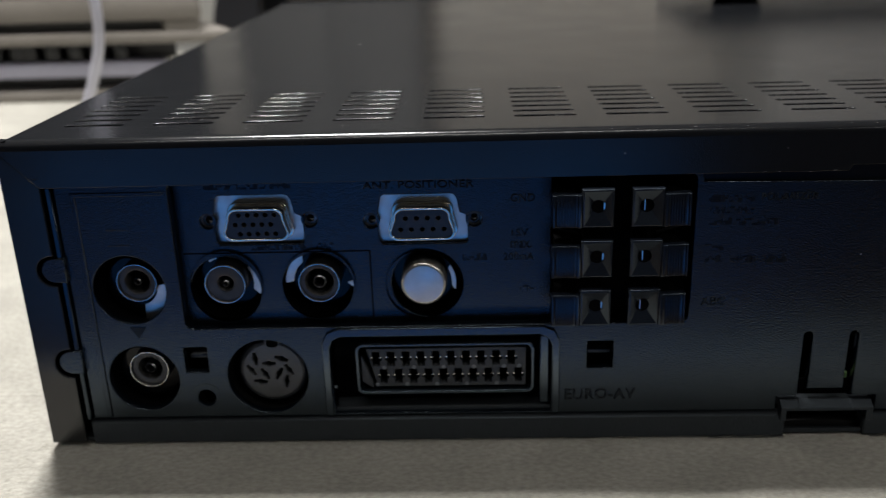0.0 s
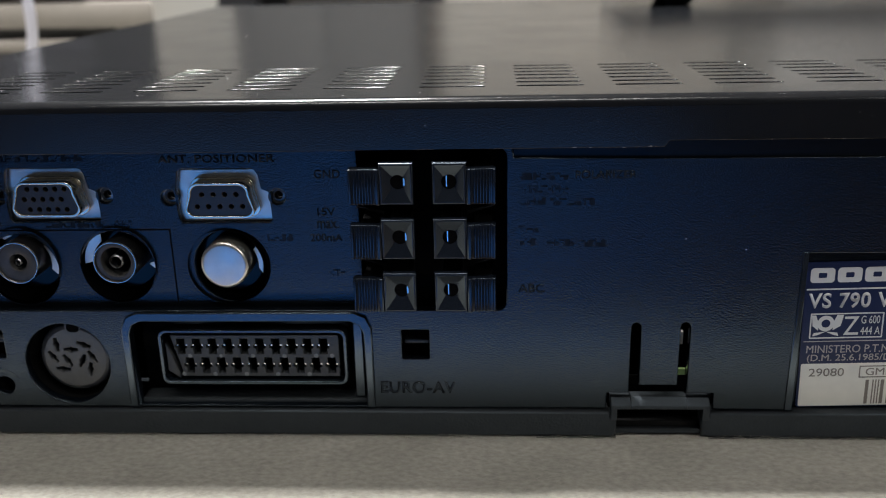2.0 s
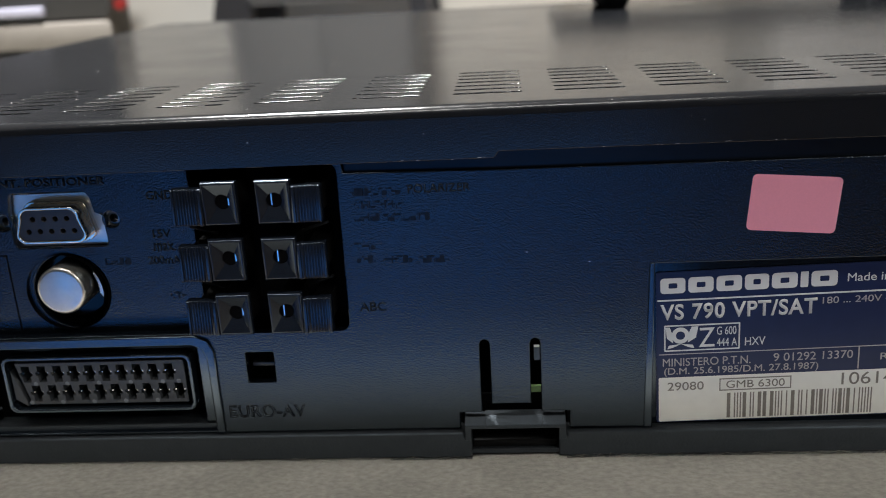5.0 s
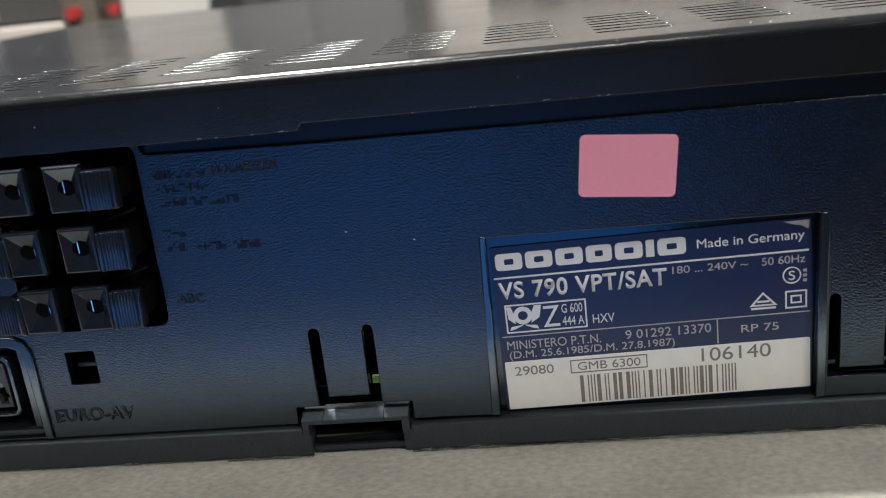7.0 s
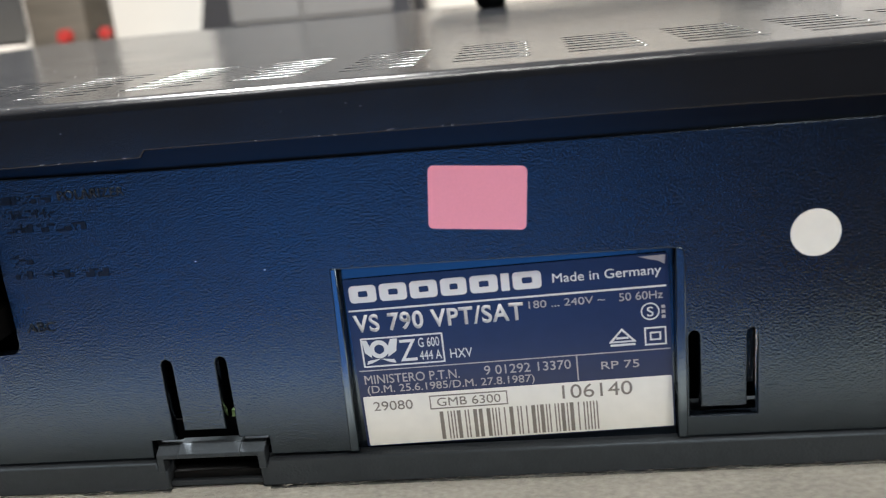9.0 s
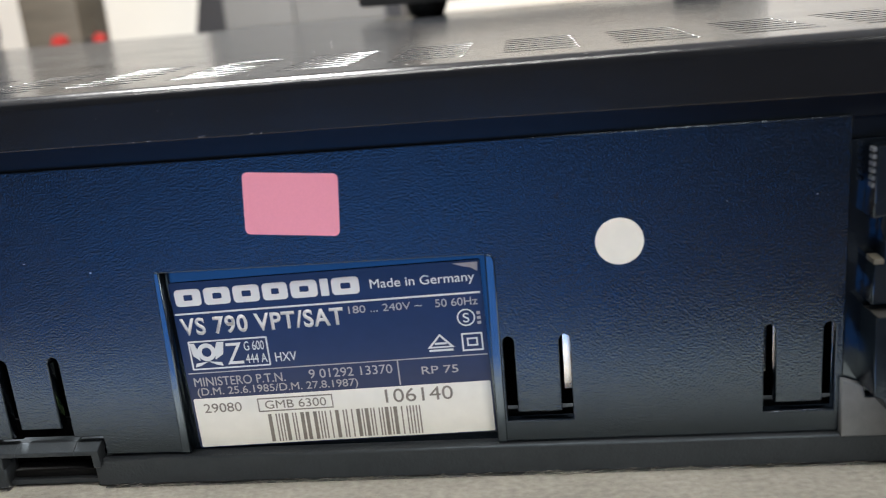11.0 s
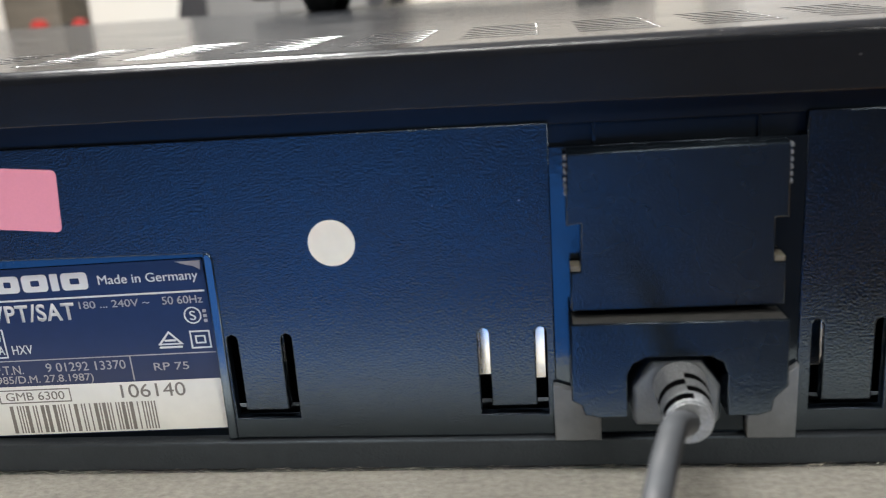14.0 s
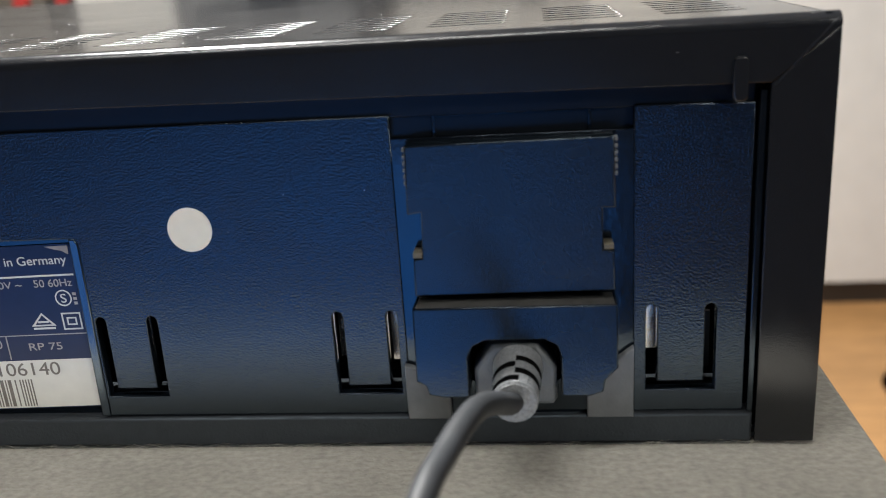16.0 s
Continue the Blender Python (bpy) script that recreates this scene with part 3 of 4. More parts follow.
for dx, dz, turn in ((-3.4, 3.2, 95), (2.6, 3.2, -20), (-0.4, 2.0, 0), (-4.5, 0.3, -55), (-1.4, -0.6, -60), (1.8, -0.6, 60), (4.2, 0.3, -60), (-2.7, -2.6, -5), (3.4, -2.6, 80)):
    a = radians(turn)
    ca, sa = math.cos(a), math.sin(a)
    loop = [(-1.35, -0.25), (-0.4, -0.28), (-0.3, -0.5), (0.3, -0.5), (0.4, -0.28), (1.35, -0.25), (1.35, 0.25), (0.4, 0.28), (0.3, 0.5), (-0.3, 0.5), (-0.4, 0.28), (-1.35, 0.25)]
    pins.append([(-27.9 + 1.12 * dx + 1.25 * (u * ca - w * sa), 19.0 + 1.12 * dz + 1.25 * (u * sa + w * ca)) for u, w in loop])
slab("pin_face", [circle(-27.4, 19.2, 7.9, 40)] + pins + [rrect(-28.6, 26.1, -25.4, 29.4, 1.2)], 2.6, 6, DINFACE, din, "grey pin face with a key notch", 0.3)
lathe("shoulder", [(7.8, 2.6), (8.2, 2.72), (8.6, 3.05), (8.85, 3.6), (8.95, 4.3), (8.95, 6)], -27.4, 19.2, DINFACE, din, "rounded edge of the pin face")
slab("key_notch", [rrect(-28.5, 26.0, -25.5, 28.3, 0.9)], 2.5, 4.8, SHADE_BLACK, din)
slab("backing", [circle(-27.4, 19.2, 8.7, 30)], 6, 8, SHADE_BLACK, din)
# trimmer and its arc mark
lathe("trimmer", [(2.2, 1.5), (2.2, 4), (0, 4)], -44.6, 13.0, SHADE_BLACK, vcr, "small trimmer hole")
slab("arc_mark", [circle(-44.6, 13.0, 4.1, 14, 30, 150) + circle(-44.6, 13.0, 3.7, 14, 30, 150)[::-1]], -0.12, 0.1, SMOOTH, vcr)
for x0, z0, x1 in ((52.6, 20.2, 59.0), (-49.0, 20.4, -43.1)):
    box("key_hole", x0 - 0.3, 6, z0 - 0.3, x1 + 0.3, 7, z0 + 7.6, SHADE_BLACK, vcr)
    box("key_hole_ledge", x0 + 0.4, 3.4, z0 + 2.4, x1 - 0.3, 6, z0 + 3.4, GREY, vcr, "", 0.2)

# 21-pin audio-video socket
# black back plate paints the shade inside the socket
scart = slab("scart_socket", [rrect(-11.8, 7.0, 44.2, 31.0)], 7, 8, SHADE_BLACK, vcr, "black 21-pin audio-video socket")
slab("housing", [[(40.9, 9.4), (43.3, 9.4), (43.2, 28.6), (40.9, 28.6)]], 1.6, 7, RIBS, scart, "", 0.3)
slab("shell", [rrect(-5.7, 13.1, 39.5, 27.4, 2.0), rrect(-4.8, 14.0, 38.6, 26.5, 1.4)], 0.4, 6.5, RIBS, scart, "glossy socket rim", 0.28)
sh = []
for i in range(10):
    for z, x in ((22.7, -0.6 + 3.81 * i), (17.8, 1.2 + 3.81 * i)):
        if x < 38:
            sh.append([(x - 0.95, z - 2.0), (x + 0.95, z - 2.0), (x + 0.95, z - 0.5), (x + 1.5, z - 0.45), (x + 1.5, z + 0.45), (x + 0.95, z + 0.5), (x + 0.95, z + 2.0), (x - 0.95, z + 2.0), (x - 0.95, z + 0.5), (x - 1.5, z + 0.45), (x - 1.5, z - 0.45), (x - 0.95, z - 0.5)])
slab("pin_block", [[(-0.4, 14.9), (37.4, 14.9), (37.4, 25.6), (-3.0, 25.6)]] + sh, 1.4, 6, GREY, scart, "grey pin block with 20 slots", 0.12)
slab("pin_wall", [[(-4.3, 23.6), (-1.5, 15.9), (-1.5, 14.4), (-4.3, 16.4)]], 1.4, 6, GREY, scart, "", 0.12)
for i in range(10):
    for z, x in ((22.7, -0.6 + 3.81 * i), (17.8, 1.2 + 3.81 * i)):
        if x < 38:
            box("contact", x - 1.35, 2.2, z - 0.16, x - 0.95, 3.2, z + 0.16, NICKEL, scart)
            box("contact", x + 0.95, 2.2, z - 0.16, x + 1.35, 3.2, z + 0.16, NICKEL, scart)
for i in range(10):
    for z, x in ((20.3, 1.4 + 3.81 * i), (15.5, -0.5 + 3.81 * i)):
        if i % 2 == 0 or x > 34:
            lathe("ejector_mark", [(0, 1.3), (0.5, 1.3), (0.55, 1.36), (0.55, 1.5)], x, z, TABGREY, scart, "", 10)
box("shelf", -11.6, 1.5, 7.2, 43.8, 7, 9.0, BASE, scart, "", 0.3)

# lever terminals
# back, well, stems and wire holes are painted black for the block's inner shade
term = slab("terminal_block", [rrect(42.6, 31.8, 77.6, 71.0)], 9, 10, SHADE_BLACK, vcr, "black block of six lever wire terminals")
box("terminal_well", 43.5, 8.0, 32.5, 76.9, 8.6, 70.3, SHADE_BLACK, term)
for rz in (59.4, 47.0, 34.6):
    h = 9.3
    for side in (0, 1):
        fx0, fx1 = (49.6, 57.0) if side == 0 else (61.0, 68.4)
        cxh, czh, y0 = (fx0 + fx1) / 2 + (0.3 if side == 0 else -0.1), rz + 4.8, -6.3
        bm = bmesh.new()

        def square(inset, y):
            return [bm.verts.new((x * MM, y * MM, z * MM)) for x, z in ((fx0 + inset, rz + inset), (fx1 - inset, rz + inset), (fx1 - inset, rz + h - inset), (fx0 + inset, rz + h - inset))]

        hw, hh, deep_y = (fx1 - fx0) / 2 - 0.55, h / 2 - 0.55, 2.3
        loops = [square(0.6, y0 + 1.9), square(0, y0 + 1.7)]
        loops += [square(0.55 * (1 - math.cos(radians(a))), y0 + 0.55 * (1 - math.sin(radians(a)))) for a in (0, 15, 30, 45, 60, 75, 90)]
        for a, b in zip(loops, loops[1:]):
            for k in range(4):
                bm.faces.new((a[k], a[(k + 1) % 4], b[(k + 1) % 4], b[k]))
        # four sloped facets down to the round wire hole
        mx, mz = (fx0 + fx1) / 2, rz + h / 2
        ring = []
        for k in range(24):
            px, pz = cxh + 1.65 * math.cos(radians(-135 + 15 * k)), czh + 1.65 * math.sin(radians(-135 + 15 * k))
            ring.append(bm.verts.new((px * MM, (y0 + deep_y * (1 - max(abs(px - mx) / hw, abs(pz - mz) / hh))) * MM, pz * MM)))
        for k in range(4):
            seg = [ring[(k * 6 + q) % 24] for q in range(7)]
            bm.faces.new([loops[-1][k], loops[-1][(k + 1) % 4]] + seg[::-1])
        bmesh.ops.recalc_face_normals(bm, faces=bm.faces[:])
        fun = smooth(part("funnel", bm, FUNNEL, term, "square funnel of a wire terminal"), 25)
        bm = bmesh.new()
        tops = [bm.verts.new(v.co) for v in fun.data.vertices[36:60]]
        ends = [bm.verts.new((v.co.x, 4 * MM, v.co.z)) for v in tops]
        for k in range(24):
            bm.faces.new((tops[k], tops[(k + 1) % 24], ends[(k + 1) % 24], ends[k]))
        bm.faces.new(ends)
        part("wire_hole", bm, SHADE_BLACK, fun)
        box("stem", fx0 + 1.4, y0 + 1.8, rz + 1.2, fx1 - 1.4, 8.2, rz + h - 1.6, SHADE_BLACK, fun)
        if side == 0:
            box("contact", cxh + 1.15, y0 + 1.5, czh - 0.8, cxh + 1.5, y0 + 3.0, czh + 0.9, NICKEL, fun, "thin metal contact")
        else:
            box("contact", cxh - 0.65, y0 + 1.3, czh - 1.0, cxh - 0.4, y0 + 3.0, czh + 1.4, NICKEL, fun, "thin metal contact")
        # push lever moulded on to the funnel: ridge, ribbed grip and raised outer edge
        edge_x, out_x = (fx0, 42.9) if side == 0 else (fx1, 74.6)
        d = 1 if out_x > edge_x else -1
        prof = [(0.0, 2.2), (0.0, 0.35), (0.3, 0.14), (0.75, 0.16), (0.95, 0.55), (1.3, 0.62)]
        wide = abs(out_x - edge_x)
        ribs = int((wide - 2.3) / 0.62)
        for q in range(ribs):
            u = 1.5 + q * 0.62
            prof += [(u, 0.72 + 0.03 * q), (u + 0.16, 0.5 + 0.03 * q), (u + 0.34, 0.5 + 0.03 * q), (u + 0.5, 0.72 + 0.03 * q)]
        prof += [(wide - 0.7, 0.8), (wide - 0.5, 0.42), (wide - 0.2, 0.42), (wide, 0.8), (wide, 2.6), (wide - 0.6, 3.0)]
        bm = bmesh.new()
        ends = [[bm.verts.new(((edge_x + d * u) * MM, (y0 + max(w, flat) - (lean if w < 1.5 else 0)) * MM, z * MM)) for u, w in prof] for z, lean, flat in ((rz + 0.1, 0.35, 0.0), (rz + 0.5, 0.42, 0.0), (rz + h - 1.95, 0.0, 0.0), (rz + h - 1.75, -0.04, 0.0), (rz + h - 1.58, -0.15, 0.0), (rz + h - 1.46, -0.3, 0.0), (rz + h - 1.4, -0.5, 0.0))]
        n = len(prof)
        bm.faces.new(ends[0]), bm.faces.new(ends[-1])
        for e0, e1 in zip(ends, ends[1:]):
            for k in range(n):
                bm.faces.new((e0[k], e0[(k + 1) % n], e1[(k + 1) % n], e1[k]))
        bmesh.ops.recalc_face_normals(bm, faces=bm.faces[:])
        lev = smooth(part("lever", bm, FUNNEL, term, "ribbed black push lever"), 25)
        box("stem", min(edge_x, out_x) + 1.5, y0 + 2.4, rz + 1.2, max(edge_x, out_x) - 0.8, 8.2, rz + h - 2.6, SHADE_BLACK, lev)
        if rz > 55:
            continue
        arm = box("spring_arm", 0, -0.5, -0.25, 6.2, 0.5, 0.25, MOULD, lev, "", 0.12)
        arm.data.transform(Matrix.Translation((edge_x * MM, (y0 + 7.6) * MM, (rz + h - 0.7) * MM)) @ Matrix.Rotation(radians(0 if d > 0 else 180), 4, "Z") @ Matrix.Rotation(radians(-17), 4, "Y"))

# moulded lettering and marks on the panel
emb = lambda name, body, x0, z0, x1, z1, y=0.0: lettering(name, body, x0, z0, x1, z1, y + 0.02, MOULD, vcr, 0.22, None, 0.02)
# dark layer paints the shade along the raised letters' edges
emb("moulded_text", "EURO-AV", 47.2, 11.3, 65.0, 14.4)
lettering("moulded_text", "EURO-AV", 47.35, 11.45, 64.85, 14.25, 0.02, PLASTIC, vcr, 0.3, None, -0.012)
emb = lambda name, body, x0, z0, x1, z1, y=0.0: lettering(name, body, x0, z0, x1, z1, y + 0.02, FAINT, vcr, 0.22, None, 0.006)
emb("moulded_text", "GND", 33.8, 63.0, 39.6, 65.0, 4)
emb("moulded_text", "15V", 34.0, 54.3, 38.0, 56.1, 4)
emb("moulded_text", "max.", 33.8, 51.2, 38.8, 53.0, 4)
emb("moulded_text", "ANT. POSITIONER", -1.6, 66.9, 25.0, 68.7, 4)
emb("moulded_text", "200mA", 32.0, 48.1, 39.4, 49.9, 4)
emb("moulded_text", "POLARIZER", 92.0, 63.4, 105.2, 65.2)
emb("moulded_text", "ABC", 79.7, 36.9, 85.6, 38.9)
for x0, x1, z, y in ((36, 39, 40.5, 4), (79.8, 90.6, 64.0, 0), (80.3, 90.0, 61.2, 0), (80.3, 85, 58.4, 0), (86.5, 95.6, 58.2, 0), (79.7, 84, 52.0, 0), (80, 84, 49.0, 0), (86, 92, 48.8, 0), (93.6, 99, 48.6, 0), (-40, -20, 68.3, 4), (-30, -10, 52.6, 4), (22, 28, 49.0, 4)):
    x = x0
    rnd = random.Random(int(x0 * 31 + z * 7))
    while x < x1:
        w = rnd.choice((0.25, 0.3, 0.8, 1.0))
        lo, hi = rnd.choice(((-0.8, 0.8), (-0.8, -0.45), (0.4, 0.75), (-0.2, 0.15), (-0.8, 0.1)))
        box("moulded_mark", x, y - 0.18, z + lo, x + w, y + 0.05, z + hi, FAINT, vcr)
        x += w * 0.6 + 0.25
slab("moulded_mark", [[(-61.6, 33.4), (-57.6, 33.2), (-59.7, 30.2)]], -0.2, 0.1, FAINT, vcr, "", 0.05)
lathe("cover_screw_hole", [(1.1, -2.06), (1.1, -1.2), (0, -1.2)], -77.6, 73.4, SHADE_BLACK, vcr, "", 16)
box("hole_lip", -78.2, -2.12, 72.5, -76.9, -1.95, 72.7, GREY, vcr)
for z0 in (54.9, 58.9):
    box("moulded_line", -63.9, -0.15, z0, -58.4, 0.05, z0 + 0.25, GREY, vcr)

# dust and small paint chips on the lacquer
rnd = random.Random(4)
bm = bmesh.new()
for k in range(360):
    if k < 230:
        p, nrm = Vector((rnd.uniform(L + 4, R - 4), rnd.uniform(3, 110) if rnd.random() < 0.8 else rnd.uniform(3, 300), TOP + 0.02)), "z"
    elif k < 330:
        p, nrm = Vector((rnd.uniform(L + 4, R - 4), rnd.gauss(-0.6, 0.5), TOP - 0.25)), "z"
    else:
        p, nrm = Vector((rnd.uniform(L + 12, R - 12), -2.03 if rnd.random() < 0.35 else -0.03, 0)), "y"
        p.z = rnd.uniform(71.5, 79) if p.y < -1 else rnd.uniform(46, 66)
        if p.y > -1 and not (82 < p.x < 140 or 212 < p.x < 270):
            continue
    r = rnd.uniform(0.04, 0.12) if rnd.random() < 0.95 else rnd.uniform(0.14, 0.3)
    s0 = rnd.uniform(0.6, 2.2)
    c = [(-r * s0, -r), (r * s0, -r * 0.6), (r * s0 * 0.8, r), (-r * s0 * 0.7, r * 0.8)]
    if nrm == "z":
        q = [bm.verts.new((p + Vector((a, b, 0))) * MM) for a, b in c] + [bm.verts.new((p + Vector((0, 0, 0.05))) * MM)]
    else:
        q = [bm.verts.new((p + Vector((a, 0, b))) * MM) for a, b in c] + [bm.verts.new((p + Vector((0, -0.05, 0))) * MM)]
    for i in range(4):
        bm.faces.new((q[i], q[(i + 1) % 4], q[4]))
# pale flecks along the vent slots for edge dust and painted glints
for i in range(19):
    for j in range(7):
        for k in range(7):
            x, y = VENT0 + PITCH * i + rnd.uniform(0.2, VW - 0.2), 14.0 + 6.0 * j + rnd.choice((-0.98, 0.98, 0.98)) + rnd.gauss(0, 0.1)
            r, s0 = rnd.uniform(0.03, 0.07), rnd.uniform(0.8, 4.0)
            p = Vector((x, y, TOP + 0.01))
            q = [bm.verts.new((p + Vector((a, b, 0))) * MM) for a, b in ((-r * s0, -r), (r * s0, -r * 0.6), (r * s0 * 0.8, r), (-r * s0 * 0.7, r * 0.8))] + [bm.verts.new((p + Vector((0, 0, rnd.uniform(0.03, 0.09)))) * MM)]
            for m in range(4):
                bm.faces.new((q[m], q[(m + 1) % 4], q[4]))
for k in range(15):
    x = rnd.uniform(84, 112) if k < 6 else rnd.uniform(112, 230)
    p, r, s0 = Vector((x, -2.04, (70.75 if x < 110.5 else 72.15) + rnd.uniform(-0.1, 0.15))), rnd.uniform(0.03, 0.05), rnd.uniform(1, 14)
    q = [bm.verts.new((p + Vector((a, 0, b))) * MM) for a, b in ((-r * s0, -r), (r * s0, -r * 0.6), (r * s0 * 0.8, r), (-r * s0 * 0.7, r * 0.8))] + [bm.verts.new((p + Vector((0, -0.05, 0))) * MM)]
    for m in range(4):
        bm.faces.new((q[m], q[(m + 1) % 4], q[4]))
tagged(part("dust", bm, DULL, vcr, "pale dust, paint chips and slot-edge glints"), "", "", "", "stuff")

# name plate in its recess
slab("plate_recess", [rrect(142.6, 6.4, 209.4, 46.8)], 2.2, 2.6, SMOOTH, vcr, "", 0)
TILTED = Matrix.Translation((0.14536, 0.0008, -0.0007)) @ Matrix.Rotation(radians(-1.35), 4, "Y") @ Matrix.Diagonal((1.0108, 1, 1.0108, 1)) @ Matrix.Translation((-0.145, 0, 0.0))
plate = slab("name_plate", [rrect(145.0, 7.6, 206.3, 43.4, 0.5)], 1.0, 1.32, FILM, vcr, "navy name plate with silver print and white barcode field")
plate.data.transform(TILTED)


def on_plate(ob):
    ob.data.transform(TILTED)
    return ob


def bar(x0, z0, x1, z1, mat=SILVER, name="printed_line", y=0.93):
    return on_plate(slab(name, [rrect(x0, z0, x1, z1)], y, 1.02, mat, plate))


on_plate(slab("barcode_field", [rrect(145.5, 7.8, 206.0, 18.6, 0.3)], 0.95, 1.1, WHITE, plate, "white field with a barcode"))
txt = lambda body, x0, z0, x1, z1, mat=SILVER, bold=0.0, y=0.99: lettering("printed_text", body, x0, z0, x1, z1, y, mat, plate, 0.06, TILTED, bold)
bar(145.3, 36.75, 205.8, 37.1)
bar(145.6, 24.1, 206.0, 24.3, DULL)
bar(188.1, 18.9, 188.35, 24.1, DULL)
# maker's mark as plain letter-sized blocks
mark_x = 145.9
for w in (5.3, 5.3, 5.3, 5.0, 5.3, 1.6, 5.4):
    slit = [] if w < 2 else [rrect(mark_x + 1.75, 39.65, mark_x + w - 1.7, 40.85, 0.25)]
    on_plate(slab("maker_mark", [rrect(mark_x, 38.5, mark_x + w, 42.0, 0.8 if w > 2 else 0.2)] + slit, 0.93, 1.02, SILVER, plate))
    mark_x += w + 0.62
on_plate(slab("lifted_corner", [[(205.7, 41.2), (205.9, 43.0), (201.0, 43.0), (203.0, 42.3), (204.4, 42.0)]], 0.88, 1.02, DULL, plate, "lifted silvery corner"))
txt("Made in Germany", 184.9, 38.7, 205.0, 41.1, SILVER)
txt("VS 790 VPT/SAT", 145.9, 32.3, 178.9, 36.0, SILVER, 0.024)
txt("180 ... 240V ~", 180.0, 34.5, 194.4, 36.0, DULL)
txt("50 60Hz", 197.0, 34.5, 205.1, 36.1, DULL)
on_plate(slab("approval_box", [rrect(146.7, 24.9, 162.9, 31.1, 0.2), rrect(147.0, 25.2, 162.6, 30.8, 0.1)], 0.93, 1.02, SILVER, plate))
on_plate(slab("horn_mark", [circle(150.2, 28.6, 1.9, 24), circle(150.2, 28.6, 1.0, 20)], 0.93, 1.02, SILVER, plate))
on_plate(slab("horn_mark", [[(152.0, 29.2), (152.6, 30.6), (154.0, 30.6), (153.5, 28.0), (151.8, 26.9)]], 0.93, 1.02, SILVER, plate))
on_plate(slab("horn_mark", [[(148.4, 29.2), (147.9, 30.6), (147.0, 30.6), (147.3, 28.0), (148.6, 26.9)]], 0.93, 1.02, SILVER, plate))
for q in (-1, 1):
    on_plate(slab("horn_mark", [[(150.3, 26.6), (150.3 + 2.6 * q, 26.3), (150.3 + 2.9 * q, 25.5), (150.3 + 1.7 * q, 25.8)]], 0.93, 1.02, SILVER, plate))
txt("Z", 154.2, 25.7, 157.5, 30.2, SILVER)
txt("G 600", 158.0, 28.4, 162.1, 30.3, SILVER)
txt("444 A", 158.0, 25.7, 162.3, 27.6, SILVER)
txt("HXV", 164.0, 25.6, 168.3, 27.5, SILVER)
on_plate(slab("approval_mark", [[(194.5, 26.1), (199.8, 26.1), (197.1, 29.0)], [(195.3, 26.4), (199.0, 26.4), (197.1, 28.5)]], 0.93, 1.02, SILVER, plate))
bar(194.8, 25.4, 199.5, 25.8)
bar(196.0, 26.8, 198.3, 27.2)
on_plate(slab("approval_mark", [rrect(201.3, 25.1, 205.4, 28.8), rrect(201.6, 25.4, 205.1, 28.5)], 0.93, 1.02, SILVER, plate))
on_plate(slab("approval_mark", [rrect(202.3, 26.1, 204.4, 27.8), rrect(202.6, 26.4, 204.1, 27.5)], 0.93, 1.02, SILVER, plate))
on_plate(slab("approval_mark", [circle(202.6, 32.0, 1.75, 28), circle(202.6, 32.0, 1.5, 28)], 0.93, 1.02, SILVER, plate))
txt("S", 202.0, 31.0, 203.2, 32.9, SILVER)
for k in range(3):
    bar(204.7, 30.5 + k * 1.0, 205.4, 31.1 + k * 1.0, DULL)
txt("MINISTERO P.T.N.", 146.4, 21.3, 165.3, 23.2, DULL)
txt("9 01292 13370", 170.2, 21.5, 187.0, 23.4, DULL)
txt("(D.M. 25.6.1985/D.M. 27.8.1987)", 146.7, 18.8, 179.8, 20.9, DULL)
txt("RP 75", 192.8, 20.8, 200.0, 22.4, DULL)
txt("29080", 147.4, 15.4, 155.3, 17.4, INK, 0, 0.94)
on_plate(slab("printed_box", [rrect(158.7, 14.9, 174.2, 17.9), rrect(158.95, 15.15, 173.95, 17.65)], 0.9, 0.96, INK, plate))
txt("GMB 6300", 160.2, 15.5, 172.8, 17.3, INK, 0, 0.94)
txt("106140", 184.9, 15.2, 198.4, 18.1, INK, 0, 0.94)
rnd = random.Random(9)
x = 160.4
while x < 191.4:
    w = rnd.choice((0.28, 0.28, 0.28, 0.75))
    bar(x, 8.2, x + w, 14.3, INK, "barcode_bar", 0.9)
    x += w + rnd.choice((0.35, 0.35, 0.8))

# stickers
st = slab("pink_sticker", [rrect(-9.1, -6.0, 9.1, 6.0, 1.0)], -0.14, 0.0, PINK)
st.matrix_basis = Matrix.Translation((0.1719, 0, 0.05805)) @ Matrix.Rotation(radians(4.6), 4, "Y")
tagged(st, "blank pink paper sticker on the black panel", "sticker")
tagged(slab("round_sticker", [circle(232.4, 47.1, 4.45, 48)], -0.14, 0.0, PAPER), "round white paper sticker on the black panel", "sticker")

# mains inlet bay with its two-part cover
slab("bay_back", [[(272.6, 6.0), (317.4, 6.0), (317.4, 63.0), (272.6, 63.0)], rrect(284.8, 13.0, 303.6, 26.6, 3)], 0.3, 3, SMOOTH, vcr, "", 0.1)
slab("bay_frame", [rrect(280.6, 62.6, 309.6, 67.2), rrect(281.1, 62.6, 309.2, 66.8)], 1.6, 2.6, SMOOTH, vcr, "", 0.15)
# top of the bay coloured near black for its shade
slab("bay_shade", [rrect(272.8, 62.8, 317.2, 68.6)], 2.0, 2.9, RIM, vcr)
